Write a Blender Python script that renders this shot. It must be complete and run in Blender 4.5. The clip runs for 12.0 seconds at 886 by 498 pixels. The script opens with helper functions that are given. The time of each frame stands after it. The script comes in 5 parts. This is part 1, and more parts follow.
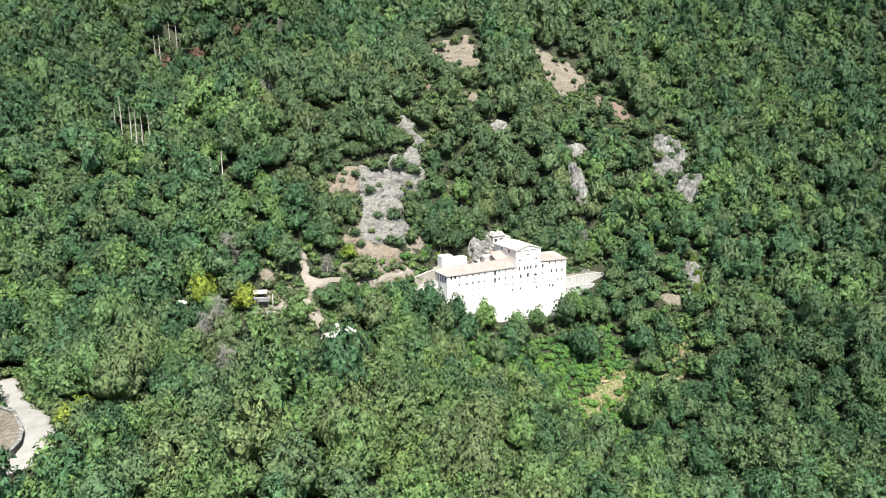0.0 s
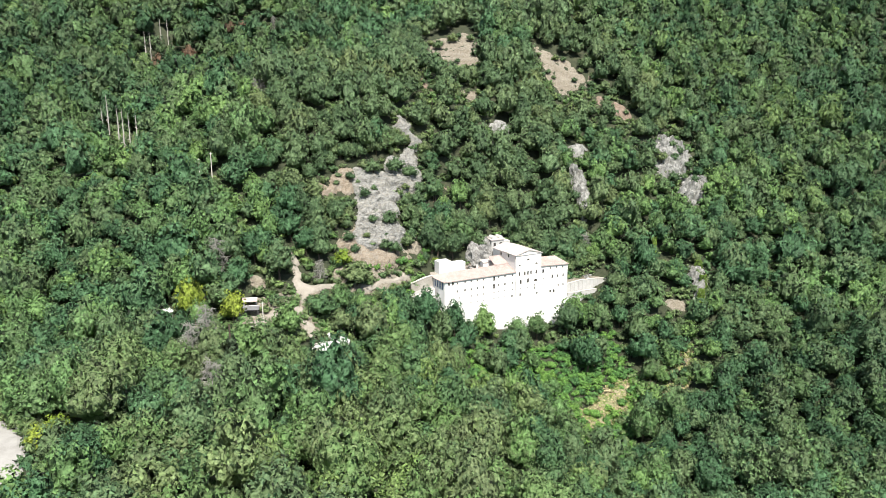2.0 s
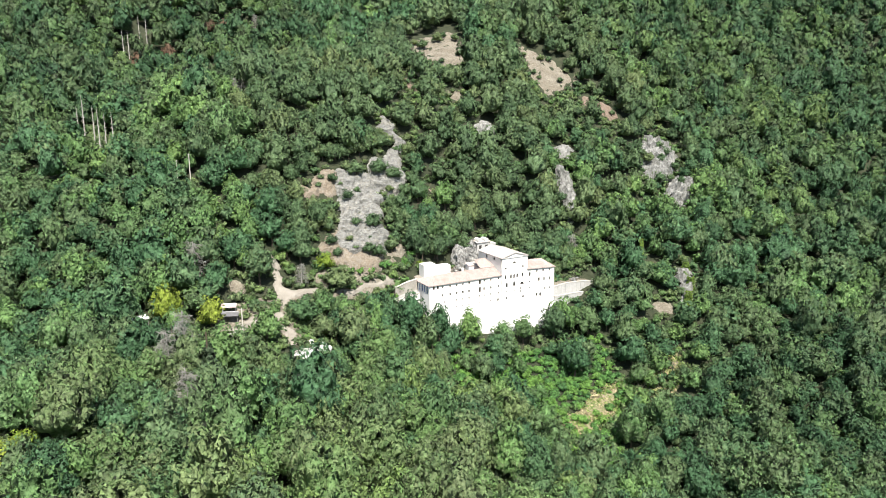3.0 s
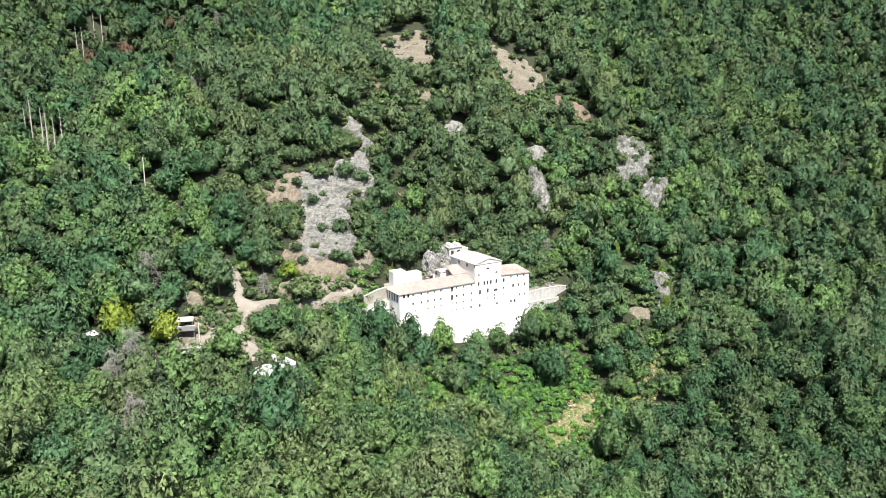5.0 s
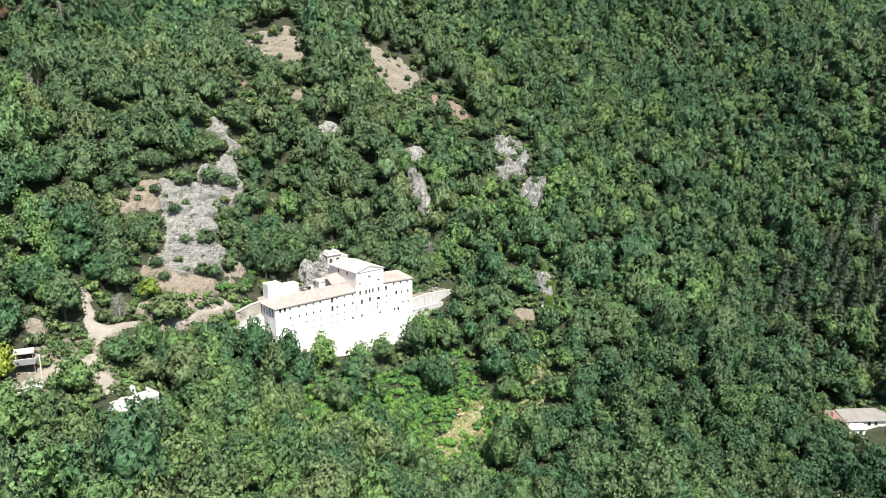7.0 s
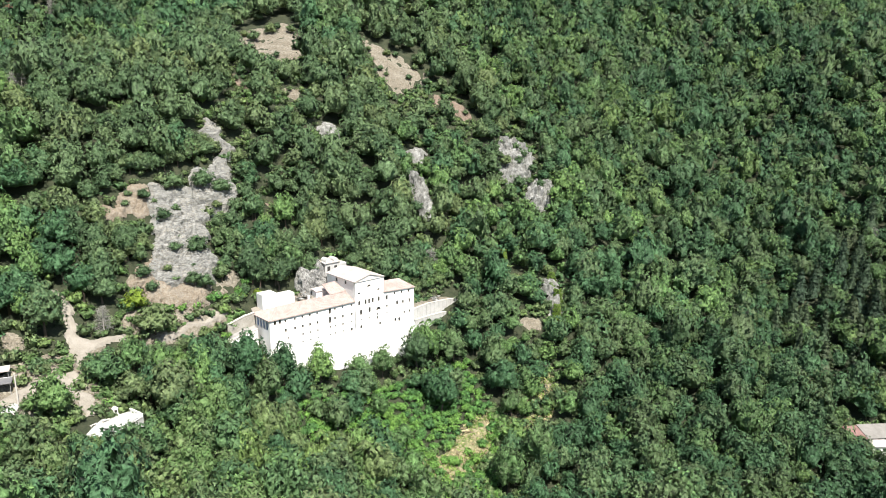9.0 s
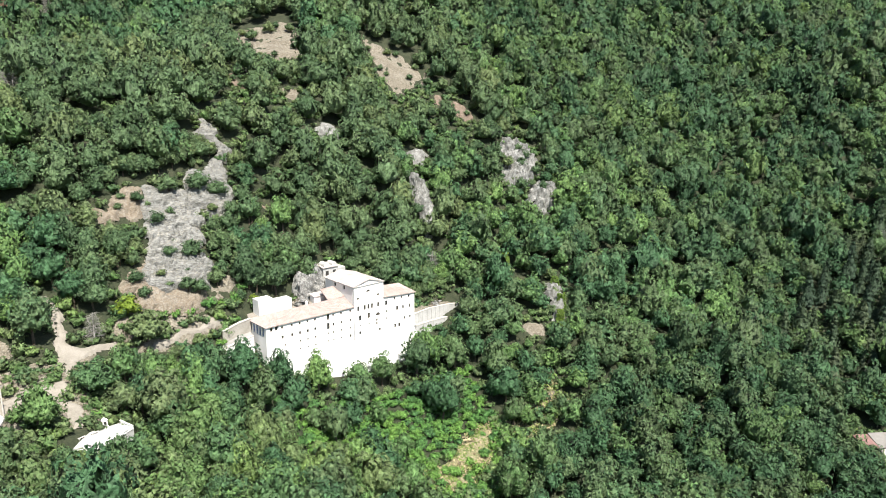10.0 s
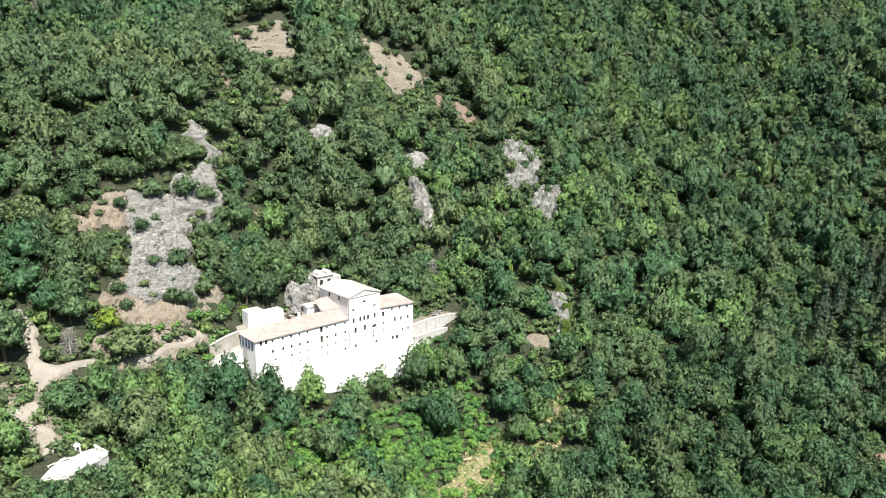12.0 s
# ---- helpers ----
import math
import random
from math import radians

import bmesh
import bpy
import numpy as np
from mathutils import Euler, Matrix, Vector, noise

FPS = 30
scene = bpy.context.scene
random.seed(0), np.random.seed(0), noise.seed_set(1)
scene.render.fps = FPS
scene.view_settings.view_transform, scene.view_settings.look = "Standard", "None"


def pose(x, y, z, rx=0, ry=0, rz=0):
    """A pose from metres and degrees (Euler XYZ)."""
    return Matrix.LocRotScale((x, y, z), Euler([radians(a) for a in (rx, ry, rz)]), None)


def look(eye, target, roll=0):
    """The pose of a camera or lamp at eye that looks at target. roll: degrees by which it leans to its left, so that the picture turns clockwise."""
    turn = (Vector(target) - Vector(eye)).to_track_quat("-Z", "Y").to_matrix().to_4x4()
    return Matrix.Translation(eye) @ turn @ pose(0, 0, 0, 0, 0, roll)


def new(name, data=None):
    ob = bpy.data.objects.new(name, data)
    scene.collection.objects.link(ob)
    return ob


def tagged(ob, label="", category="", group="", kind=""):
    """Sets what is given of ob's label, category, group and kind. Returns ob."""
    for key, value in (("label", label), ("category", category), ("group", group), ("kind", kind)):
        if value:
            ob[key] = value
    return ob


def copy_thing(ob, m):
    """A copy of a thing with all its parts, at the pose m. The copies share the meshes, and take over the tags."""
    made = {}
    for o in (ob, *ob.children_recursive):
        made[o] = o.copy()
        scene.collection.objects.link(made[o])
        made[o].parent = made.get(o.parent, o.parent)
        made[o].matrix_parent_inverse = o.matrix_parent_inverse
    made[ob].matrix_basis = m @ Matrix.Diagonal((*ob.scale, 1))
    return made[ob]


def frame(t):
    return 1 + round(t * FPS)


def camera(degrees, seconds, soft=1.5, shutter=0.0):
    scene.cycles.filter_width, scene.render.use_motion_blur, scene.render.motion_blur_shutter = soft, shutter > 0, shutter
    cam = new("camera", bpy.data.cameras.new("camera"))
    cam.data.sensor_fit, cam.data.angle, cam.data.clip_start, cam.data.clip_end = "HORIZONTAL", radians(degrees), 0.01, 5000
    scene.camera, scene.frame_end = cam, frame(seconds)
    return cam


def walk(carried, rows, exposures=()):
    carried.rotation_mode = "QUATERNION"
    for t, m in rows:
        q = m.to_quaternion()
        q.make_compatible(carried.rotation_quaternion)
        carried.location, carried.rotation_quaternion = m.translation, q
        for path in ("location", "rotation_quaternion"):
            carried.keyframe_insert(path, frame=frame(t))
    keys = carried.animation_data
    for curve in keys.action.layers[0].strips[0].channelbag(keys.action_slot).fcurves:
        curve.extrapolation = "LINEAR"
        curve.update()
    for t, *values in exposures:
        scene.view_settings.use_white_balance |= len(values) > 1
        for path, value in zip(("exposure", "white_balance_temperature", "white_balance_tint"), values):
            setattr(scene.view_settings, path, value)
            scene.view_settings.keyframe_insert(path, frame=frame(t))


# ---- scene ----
# ---- camera and its way ----
cam = camera(62.99, 12.0, soft=0.6)
PATH = (
    (0.0, -132.26, -240.47, 72.71, 28.476, -12.672, 0.231),
    (0.5, -131.14, -238.40, 72.76, 28.517, -12.704, 0.212),
    (1.0, -129.94, -236.26, 72.80, 28.569, -12.730, 0.189),
    (1.5, -128.67, -234.07, 72.82, 28.613, -12.741, 0.191),
    (2.0, -127.32, -231.81, 72.84, 28.651, -12.752, 0.186),
    (2.5, -125.91, -229.50, 72.84, 28.679, -12.763, 0.147),
    (2.8, -125.04, -228.09, 72.83, 29.115, -12.762, 0.121),
    (3.0, -124.45, -227.14, 72.83, 29.840, -12.761, 0.103),
    (3.2, -123.85, -226.18, 72.83, 30.504, -12.764, 0.066),
    (4.0, -121.36, -222.26, 72.81, 31.756, -12.788, 0.082),
    (4.8, -118.76, -218.24, 72.79, 31.876, -12.812, 0.098),
    (5.0, -118.09, -217.22, 72.78, 32.121, -12.818, 0.102),
    (5.2, -117.41, -216.19, 72.78, 34.276, -12.834, 0.100),
    (5.5, -116.39, -214.64, 72.77, 38.314, -12.858, 0.097),
    (5.7, -115.70, -213.61, 72.76, 40.884, -12.873, 0.043),
    (5.8, -115.35, -213.09, 72.76, 41.611, -12.880, 0.016),
    (6.0, -114.65, -212.04, 72.76, 41.917, -12.895, -0.038),
    (6.5, -112.88, -209.43, 72.75, 41.902, -12.895, -0.079),
    (7.0, -111.07, -206.81, 72.75, 41.886, -12.905, -0.109),
    (9.0, -103.40, -196.46, 72.75, 41.897, -12.941, -0.149),
    (9.5, -101.37, -193.96, 72.75, 41.881, -12.942, -0.154),
    (10.0, -99.28, -191.53, 72.76, 41.857, -12.945, -0.171),
    (10.5, -97.13, -189.18, 72.76, 41.829, -12.950, -0.174),
    (11.0, -94.92, -186.92, 72.75, 41.787, -12.943, -0.164),
    (11.5, -92.64, -184.77, 72.74, 41.730, -12.929, -0.188),
    (12.0, -90.27, -182.74, 72.73, 41.645, -12.940, -0.230),
)


def aim(x, y, z, heading, tilt, lean):
    h, p = radians(heading), radians(tilt)
    ahead = Vector((math.sin(h) * math.cos(p), math.cos(h) * math.cos(p), math.sin(p)))
    eye = Vector((x, y, z))
    return look(eye, eye + ahead * 100, -lean)


walk(cam, [(t, aim(*row)) for t, *row in PATH], exposures=((0.0, 1.0), (12.0, 1.0)))

# ---- world and sun ----
SUN_AZ, SUN_EL = -168.0, 58.0     # degrees from +y towards +x, and above the horizon
world = bpy.data.worlds.new("sky")
scene.world = world
world.use_nodes = True
wn = world.node_tree
sky = wn.nodes.new("ShaderNodeTexSky")
sky.sky_type = "NISHITA"
sky.sun_disc = False
sky.sun_elevation = radians(SUN_EL)
sky.sun_rotation = radians(SUN_AZ)
sky.air_density, sky.dust_density = 1.0, 1.2
wn.nodes["Background"].inputs[1].default_value = 0.072
wn.links.new(sky.outputs[0], wn.nodes["Background"].inputs[0])
sun_data = bpy.data.lights.new("sun", "SUN")
sun_data.energy, sun_data.angle, sun_data.color = 5.0, radians(0.53), (1.0, 0.95, 0.87)
sun = new("sun", sun_data)
s_az, s_el = radians(SUN_AZ), radians(SUN_EL)
sun_dir = Vector((math.sin(s_az) * math.cos(s_el), math.cos(s_az) * math.cos(s_el), math.sin(s_el)))
sun.matrix_world = look(sun_dir * 400, (0, 0, 0))


# ---- materials ----
def mat(name, colours, scale=1.0, rough=0.85, bump=0.3, fine=8.0, metal=0.0, stretch=(1, 1, 1), contrast=0.35, cracks=0.0):
    """A weathered surface: broad stains and fine grain between the given colours, with relief."""
    m = bpy.data.materials.new(name)
    m.use_nodes = True
    t = m.node_tree
    n, l = t.nodes, t.links
    b = n["Principled BSDF"]
    tc = n.new("ShaderNodeTexCoord")
    mp = n.new("ShaderNodeMapping")
    mp.inputs["Scale"].default_value = stretch
    l.new(tc.outputs["Object"], mp.inputs[0])
    big = n.new("ShaderNodeTexNoise")
    big.inputs["Scale"].default_value, big.inputs["Detail"].default_value = scale, 6
    small = n.new("ShaderNodeTexNoise")
    small.inputs["Scale"].default_value, small.inputs["Detail"].default_value = scale * fine, 5
    for q in (big, small):
        l.new(mp.outputs[0], q.inputs["Vector"])
    mix = n.new("ShaderNodeMath")
    mix.operation = "MULTIPLY_ADD"
    mix.inputs[1].default_value = contrast
    l.new(small.outputs[0], mix.inputs[0])
    sub = n.new("ShaderNodeMath")
    sub.operation = "MULTIPLY"
    sub.inputs[1].default_value = 1 - contrast
    l.new(big.outputs[0], sub.inputs[0])
    l.new(sub.outputs[0], mix.inputs[2])
    ramp = n.new("ShaderNodeValToRGB")
    ramp.color_ramp.elements[0].position, ramp.color_ramp.elements[-1].position = 0.33, 0.67
    ramp.color_ramp.elements[0].color = (*colours[0], 1)
    ramp.color_ramp.elements[-1].color = (*colours[-1], 1)
    for i, c in enumerate(colours[1:-1]):
        e = ramp.color_ramp.elements.new(0.33 + 0.34 * (i + 1) / (len(colours) - 1))
        e.color = (*c, 1)
    l.new(mix.outputs[0], ramp.inputs[0])
    height, colour = mix.outputs[0], ramp.outputs[0]
    if cracks:
        vor = n.new("ShaderNodeTexVoronoi")
        vor.feature = "DISTANCE_TO_EDGE"
        vor.inputs["Scale"].default_value = cracks
        warp = n.new("ShaderNodeVectorMath")
        warp.operation = "MULTIPLY_ADD"
        warp.inputs[1].default_value = (3.5, 3.5, 3.5)
        l.new(small.outputs["Color"], warp.inputs[0])
        l.new(mp.outputs[0], warp.inputs[2])
        l.new(warp.outputs[0], vor.inputs["Vector"])
        mr = n.new("ShaderNodeMapRange")
        mr.inputs["From Max"].default_value, mr.inputs["To Min"].default_value = 0.12, 0.6
        l.new(vor.outputs["Distance"], mr.inputs[0])
        dark = n.new("ShaderNodeVectorMath")
        dark.operation = "SCALE"
        l.new(ramp.outputs[0], dark.inputs[0])
        l.new(mr.outputs[0], dark.inputs["Scale"])
        colour = dark.outputs[0]
        hm = n.new("ShaderNodeMath")
        hm.operation = "MULTIPLY"
        l.new(mix.outputs[0], hm.inputs[0])
        l.new(mr.outputs[0], hm.inputs[1])
        height = hm.outputs[0]
    l.new(colour, b.inputs["Base Color"])
    b.inputs["Roughness"].default_value, b.inputs["Metallic"].default_value = rough, metal
    if bump:
        bp = n.new("ShaderNodeBump")
        bp.inputs["Strength"].default_value, bp.inputs["Distance"].default_value = min(bump, 1.0), 0.06 * max(bump, 1.0) / max(scale, 0.05)
        l.new(height, bp.inputs["Height"])
        l.new(bp.outputs[0], b.inputs["Normal"])
    return m


def leaf_mat(name, colours, single=False):
    """Foliage: a colour per tree (by its tone attribute, or per object), varied leaf by leaf, and light coming through."""
    m = bpy.data.materials.new(name)
    m.use_nodes = True
    t = m.node_tree
    n, l = t.nodes, t.links
    out = n["Material Output"]
    n.remove(n["Principled BSDF"])
    if single:
        src = n.new("ShaderNodeObjectInfo").outputs["Random"]
    else:
        at = n.new("ShaderNodeAttribute")
        at.attribute_name = "tone"
        src = at.outputs["Fac"]
    geo = n.new("ShaderNodeNewGeometry")
    add = n.new("ShaderNodeMath")
    add.operation = "MULTIPLY_ADD"
    add.inputs[1].default_value = 0.16
    l.new(geo.outputs["Random Per Island"], add.inputs[0])
    sub = n.new("ShaderNodeMath")
    sub.operation = "MULTIPLY_ADD"
    sub.inputs[1].default_value, sub.inputs[2].default_value = 0.9, -0.03
    l.new(src, sub.inputs[0])
    l.new(sub.outputs[0], add.inputs[2])
    ramp = n.new("ShaderNodeValToRGB")
    els = ramp.color_ramp.elements
    els[0].color, els[-1].color = (*colours[0], 1), (*colours[-1], 1)
    for i, c in enumerate(colours[1:-1]):
        els.new((i + 1) / (len(colours) - 1)).color = (*c, 1)
    l.new(add.outputs[0], ramp.inputs[0])
    val = n.new("ShaderNodeMapRange")
    val.inputs["To Min"].default_value, val.inputs["To Max"].default_value = 0.8, 1.2
    l.new(geo.outputs["Random Per Island"], val.inputs[0])
    tc = n.new("ShaderNodeNewGeometry")
    grain = n.new("ShaderNodeTexNoise")
    grain.inputs["Scale"].default_value, grain.inputs["Detail"].default_value = 1.0, 3
    l.new(tc.outputs["Position"], grain.inputs["Vector"])
    gr = n.new("ShaderNodeMapRange")
    gr.inputs["From Min"].default_value, gr.inputs["From Max"].default_value = 0.32, 0.68
    gr.inputs["To Min"].default_value, gr.inputs["To Max"].default_value = 0.52, 1.46
    l.new(grain.outputs[0], gr.inputs[0])
    both = n.new("ShaderNodeMath")
    both.operation = "MULTIPLY"
    l.new(val.outputs[0], both.inputs[0])
    l.new(gr.outputs[0], both.inputs[1])
    mul = n.new("ShaderNodeVectorMath")
    mul.operation = "SCALE"
    l.new(ramp.outputs[0], mul.inputs[0])
    l.new(both.outputs[0], mul.inputs["Scale"])
    swell = n.new("ShaderNodeAttribute")
    swell.attribute_name = "swell"
    turn = n.new("ShaderNodeVectorTransform")
    turn.vector_type, turn.convert_from, turn.convert_to = "NORMAL", "OBJECT", "WORLD"
    l.new(swell.outputs["Vector"], turn.inputs[0])
    relief = n.new("ShaderNodeBump")
    relief.inputs["Strength"].default_value, relief.inputs["Distance"].default_value = 0.9, 0.85
    l.new(grain.outputs[0], relief.inputs["Height"])
    l.new(turn.outputs[0], relief.inputs["Normal"])
    b = n.new("ShaderNodeBsdfPrincipled")
    b.inputs["Roughness"].default_value = 0.6
    b.inputs["Specular IOR Level"].default_value = 0.2
    l.new(mul.outputs[0], b.inputs["Base Color"])
    l.new(relief.outputs[0], b.inputs["Normal"])
    tr = n.new("ShaderNodeBsdfTranslucent")
    warm = n.new("ShaderNodeVectorMath")
    warm.operation = "MULTIPLY"
    warm.inputs[1].default_value = (1.25, 1.3, 0.55)
    l.new(mul.outputs[0], warm.inputs[0])
    l.new(warm.outputs[0], tr.inputs[0])
    mx = n.new("ShaderNodeMixShader")
    mx.inputs[0].default_value = 0.15
    l.new(b.outputs[0], mx.inputs[1])
    l.new(tr.outputs[0], mx.inputs[2])
    gap = n.new("ShaderNodeTexNoise")
    gap.inputs["Scale"].default_value, gap.inputs["Detail"].default_value = 2.6, 1
    l.new(tc.outputs["Position"], gap.inputs["Vector"])
    loose = n.new("ShaderNodeAttribute")
    loose.attribute_name = "loose"
    level = n.new("ShaderNodeMath")
    level.operation = "MULTIPLY"
    level.inputs[1].default_value = 0.42
    l.new(loose.outputs["Fac"], level.inputs[0])
    cut = n.new("ShaderNodeMath")
    cut.operation = "GREATER_THAN"
    l.new(gap.outputs[0], cut.inputs[0])
    l.new(level.outputs[0], cut.inputs[1])
    clear = n.new("ShaderNodeBsdfTransparent")
    fin = n.new("ShaderNodeMixShader")
    l.new(cut.outputs[0], fin.inputs[0])
    l.new(clear.outputs[0], fin.inputs[1])
    l.new(mx.outputs[0], fin.inputs[2])
    l.new(fin.outputs[0], out.inputs[0])
    return m


DECID = ((0.044, 0.092, 0.043), (0.054, 0.12, 0.056), (0.075, 0.157, 0.073), (0.103, 0.151, 0.071), (0.103, 0.194, 0.071), (0.149, 0.243, 0.078))
OLIVE = ((0.051, 0.093, 0.044), (0.073, 0.126, 0.059), (0.096, 0.154, 0.072), (0.118, 0.173, 0.08), (0.134, 0.176, 0.073))
MAQUIS = ((0.055, 0.116, 0.054), (0.082, 0.152, 0.064), (0.12, 0.157, 0.074), (0.105, 0.194, 0.064), (0.138, 0.185, 0.083), (0.158, 0.247, 0.074))
SCRUB = ((0.067, 0.157, 0.057), (0.096, 0.211, 0.057), (0.131, 0.26, 0.062), (0.166, 0.292, 0.068))
YELLOW = ((0.12, 0.19, 0.028), (0.17, 0.24, 0.034), (0.22, 0.27, 0.044))
CONIF = ((0.030, 0.055, 0.034), (0.044, 0.074, 0.042), (0.066, 0.098, 0.052), (0.088, 0.105, 0.060))
# Deciduous palette darkened: the dimness of far slopes is put into the leaf colour.
DIM_DECID = ((0.032, 0.072, 0.034), (0.044, 0.098, 0.046), (0.06, 0.121, 0.057), (0.078, 0.114, 0.054), (0.082, 0.15, 0.057), (0.117, 0.178, 0.062))
M_DIM_DECID = leaf_mat("dimmed_deciduous_leaves", DIM_DECID)
M_DECID, M_DECID1 = leaf_mat("deciduous_leaves", DECID), leaf_mat("deciduous_leaves_tree", DECID, True)
M_OLIVE, M_OLIVE1 = leaf_mat("holm_oak_leaves", OLIVE), leaf_mat("holm_oak_leaves_tree", OLIVE, True)
M_MAQUIS, M_MAQUIS1 = leaf_mat("maquis_leaves", MAQUIS), leaf_mat("maquis_leaves_tree", MAQUIS, True)
M_SCRUB, M_SCRUB1 = leaf_mat("scrub_leaves", SCRUB), leaf_mat("scrub_leaves_bush", SCRUB, True)
M_YELLOW1 = leaf_mat("yellow_leaves", YELLOW, True)
M_CONIF, M_CONIF1 = leaf_mat("conifer_needles", CONIF), leaf_mat("conifer_needles_tree", CONIF, True)
M_BARK = mat("bark", ((0.06, 0.045, 0.03), (0.13, 0.10, 0.075)), 2.0, 0.95, 0.5)
M_DEAD = mat("dead_wood", ((0.27, 0.25, 0.23), (0.48, 0.455, 0.42)), 2.0, 0.9, 0.3)
M_TWIG = mat("grey_twigs", ((0.17, 0.165, 0.145), (0.31, 0.30, 0.27)), 2.0, 0.9, 0.3)
# Litter colours taken down to stand in for shade in canopy gaps.
M_FLOOR = mat("forest_floor_shade", ((0.010, 0.015, 0.006), (0.020, 0.028, 0.011), (0.034, 0.040, 0.019), (0.056, 0.054, 0.031)), 0.35, 0.95, 0.8, 6, contrast=0.55)
M_ROCK = mat("grey_rock", ((0.13, 0.13, 0.112), (0.265, 0.265, 0.247), (0.40, 0.40, 0.38)), 0.22, 0.92, 2.0, 7, stretch=(1, 1, 0.5), contrast=0.6, cracks=0.5)
M_SCARP = mat("scarp_rock", ((0.13, 0.128, 0.105), (0.245, 0.243, 0.222), (0.29, 0.294, 0.281), (0.295, 0.274, 0.222), (0.39, 0.394, 0.377)), 0.2, 0.93, 2.0, 7, stretch=(1, 1, 3.4), contrast=0.66, cracks=0.55)
M_SCREE = mat("tawny_scree", ((0.13, 0.10, 0.07), (0.22, 0.178, 0.13), (0.26, 0.225, 0.175), (0.30, 0.275, 0.235)), 0.3, 0.95, 1.0, 7, contrast=0.65, cracks=0.9)
M_SOIL = mat("tawny_soil", ((0.12, 0.10, 0.072), (0.215, 0.19, 0.145), (0.30, 0.275, 0.225)), 0.16, 0.95, 1.0, 9, contrast=0.6, cracks=0.7)
M_MEADOW = mat("dry_grass", ((0.085, 0.12, 0.04), (0.15, 0.16, 0.07), (0.25, 0.215, 0.135), (0.29, 0.25, 0.17)), 0.2, 0.95, 0.9, 9, contrast=0.55)
M_GRAVEL = mat("pale_gravel", ((0.19, 0.17, 0.138), (0.255, 0.232, 0.195), (0.31, 0.285, 0.246)), 0.3, 0.95, 0.5, 12, contrast=0.5)
M_ROAD = mat("pale_concrete_road", ((0.24, 0.232, 0.215), (0.30, 0.292, 0.275), (0.34, 0.335, 0.315)), 0.25, 0.9, 0.2, 14)
M_PAVE = mat("white_paving", ((0.34, 0.335, 0.32), (0.41, 0.405, 0.39), (0.46, 0.455, 0.44)), 0.5, 0.9, 0.2, 12)
M_PLASTER = mat("white_plaster", ((0.74, 0.73, 0.70), (0.81, 0.80, 0.78), (0.84, 0.835, 0.82)), 0.25, 0.9, 0.15, 10)
M_STONE = mat("pale_stone_wall", ((0.24, 0.22, 0.185), (0.33, 0.31, 0.27), (0.40, 0.38, 0.34)), 0.5, 0.92, 0.6, 8, contrast=0.5)
M_TILE = mat("terracotta_tiles", ((0.33, 0.26, 0.23), (0.41, 0.33, 0.30), (0.47, 0.40, 0.37)), 0.6, 0.88, 0.6, 9, contrast=0.5)
M_PALETILE = mat("bleached_tiles", ((0.36, 0.31, 0.28), (0.43, 0.385, 0.355), (0.50, 0.46, 0.43)), 0.6, 0.88, 0.4, 9)
M_CONC = mat("pale_rendered_wall", ((0.36, 0.355, 0.335), (0.44, 0.435, 0.42), (0.51, 0.505, 0.49)), 0.5, 0.92, 0.4, 8, contrast=0.5)
M_TRIM = mat("grey_stone_trim", ((0.45, 0.42, 0.38), (0.58, 0.55, 0.50)), 0.8, 0.9, 0.2)
M_WOOD = mat("weathered_timber", ((0.12, 0.095, 0.07), (0.26, 0.21, 0.16)), 1.2, 0.85, 0.3)
M_BLUE = mat("blue_shutter_paint", ((0.10, 0.16, 0.30), (0.15, 0.22, 0.38)), 1.0, 0.6, 0.1)
# Near-black colour that stands in for shade inside rooms and openings.
M_DARK = mat("interior_shade_paint", ((0.03, 0.028, 0.026), (0.05, 0.046, 0.042)), 1.0, 0.9, 0.0)
M_METAL = mat("grey_metal", ((0.35, 0.35, 0.35), (0.48, 0.48, 0.47)), 1.0, 0.5, 0.1, metal=0.6)


def glass_mat():
    m = bpy.data.materials.new("window_glass")
    m.use_nodes = True
    b = m.node_tree.nodes["Principled BSDF"]
    b.inputs["Base Color"].default_value = (0.03, 0.035, 0.04, 1)
    b.inputs["Roughness"].default_value = 0.12
    return m


M_GLASS = glass_mat()


# ---- the lie of the land ----
def hinge(v, s):
    return 0.5 * (v + np.sqrt(v * v + s * s))


# Rise and fall of spurs and hollows (m) on a 70 m net, rows from the south, columns from the west.
RELIEF = (
    (22, 24, -3, -7, -11, -21, -7, -1, 0, 0),
    (14, 3, -1, -10, -8, -12, -8, -5, -2, 1),
    (20, 8, 26, -19, 6, -8, -11, -5, -1, 9),
    (9, -8, 7, -24, 3, 5, -4, -3, -1, 9),
    (4, -8, 27, 37, 0, 1, 1, -11, -11, -4),
    (7, -1, -6, 4, 10, 11, 8, -3, -6, -2),
    (5, 1, -17, -14, 3, 4, 2, 0, -1, 0),
    (1, 2, -2, -2, 0, 0, 0, 0, 0, 0),
)
NET = [(-190 + 70.0 * i, -200 + 70.0 * j, RELIEF[j][i]) for j in range(8) for i in range(10) if RELIEF[j][i]]


def rolling(x, y):
    return (np.sin(x * 0.071 + y * 0.043) + np.sin(y * 0.083 - x * 0.037 + 1.7) + 0.6 * np.sin(x * 0.17 + 0.6) * np.sin(y * 0.15)) * 0.8


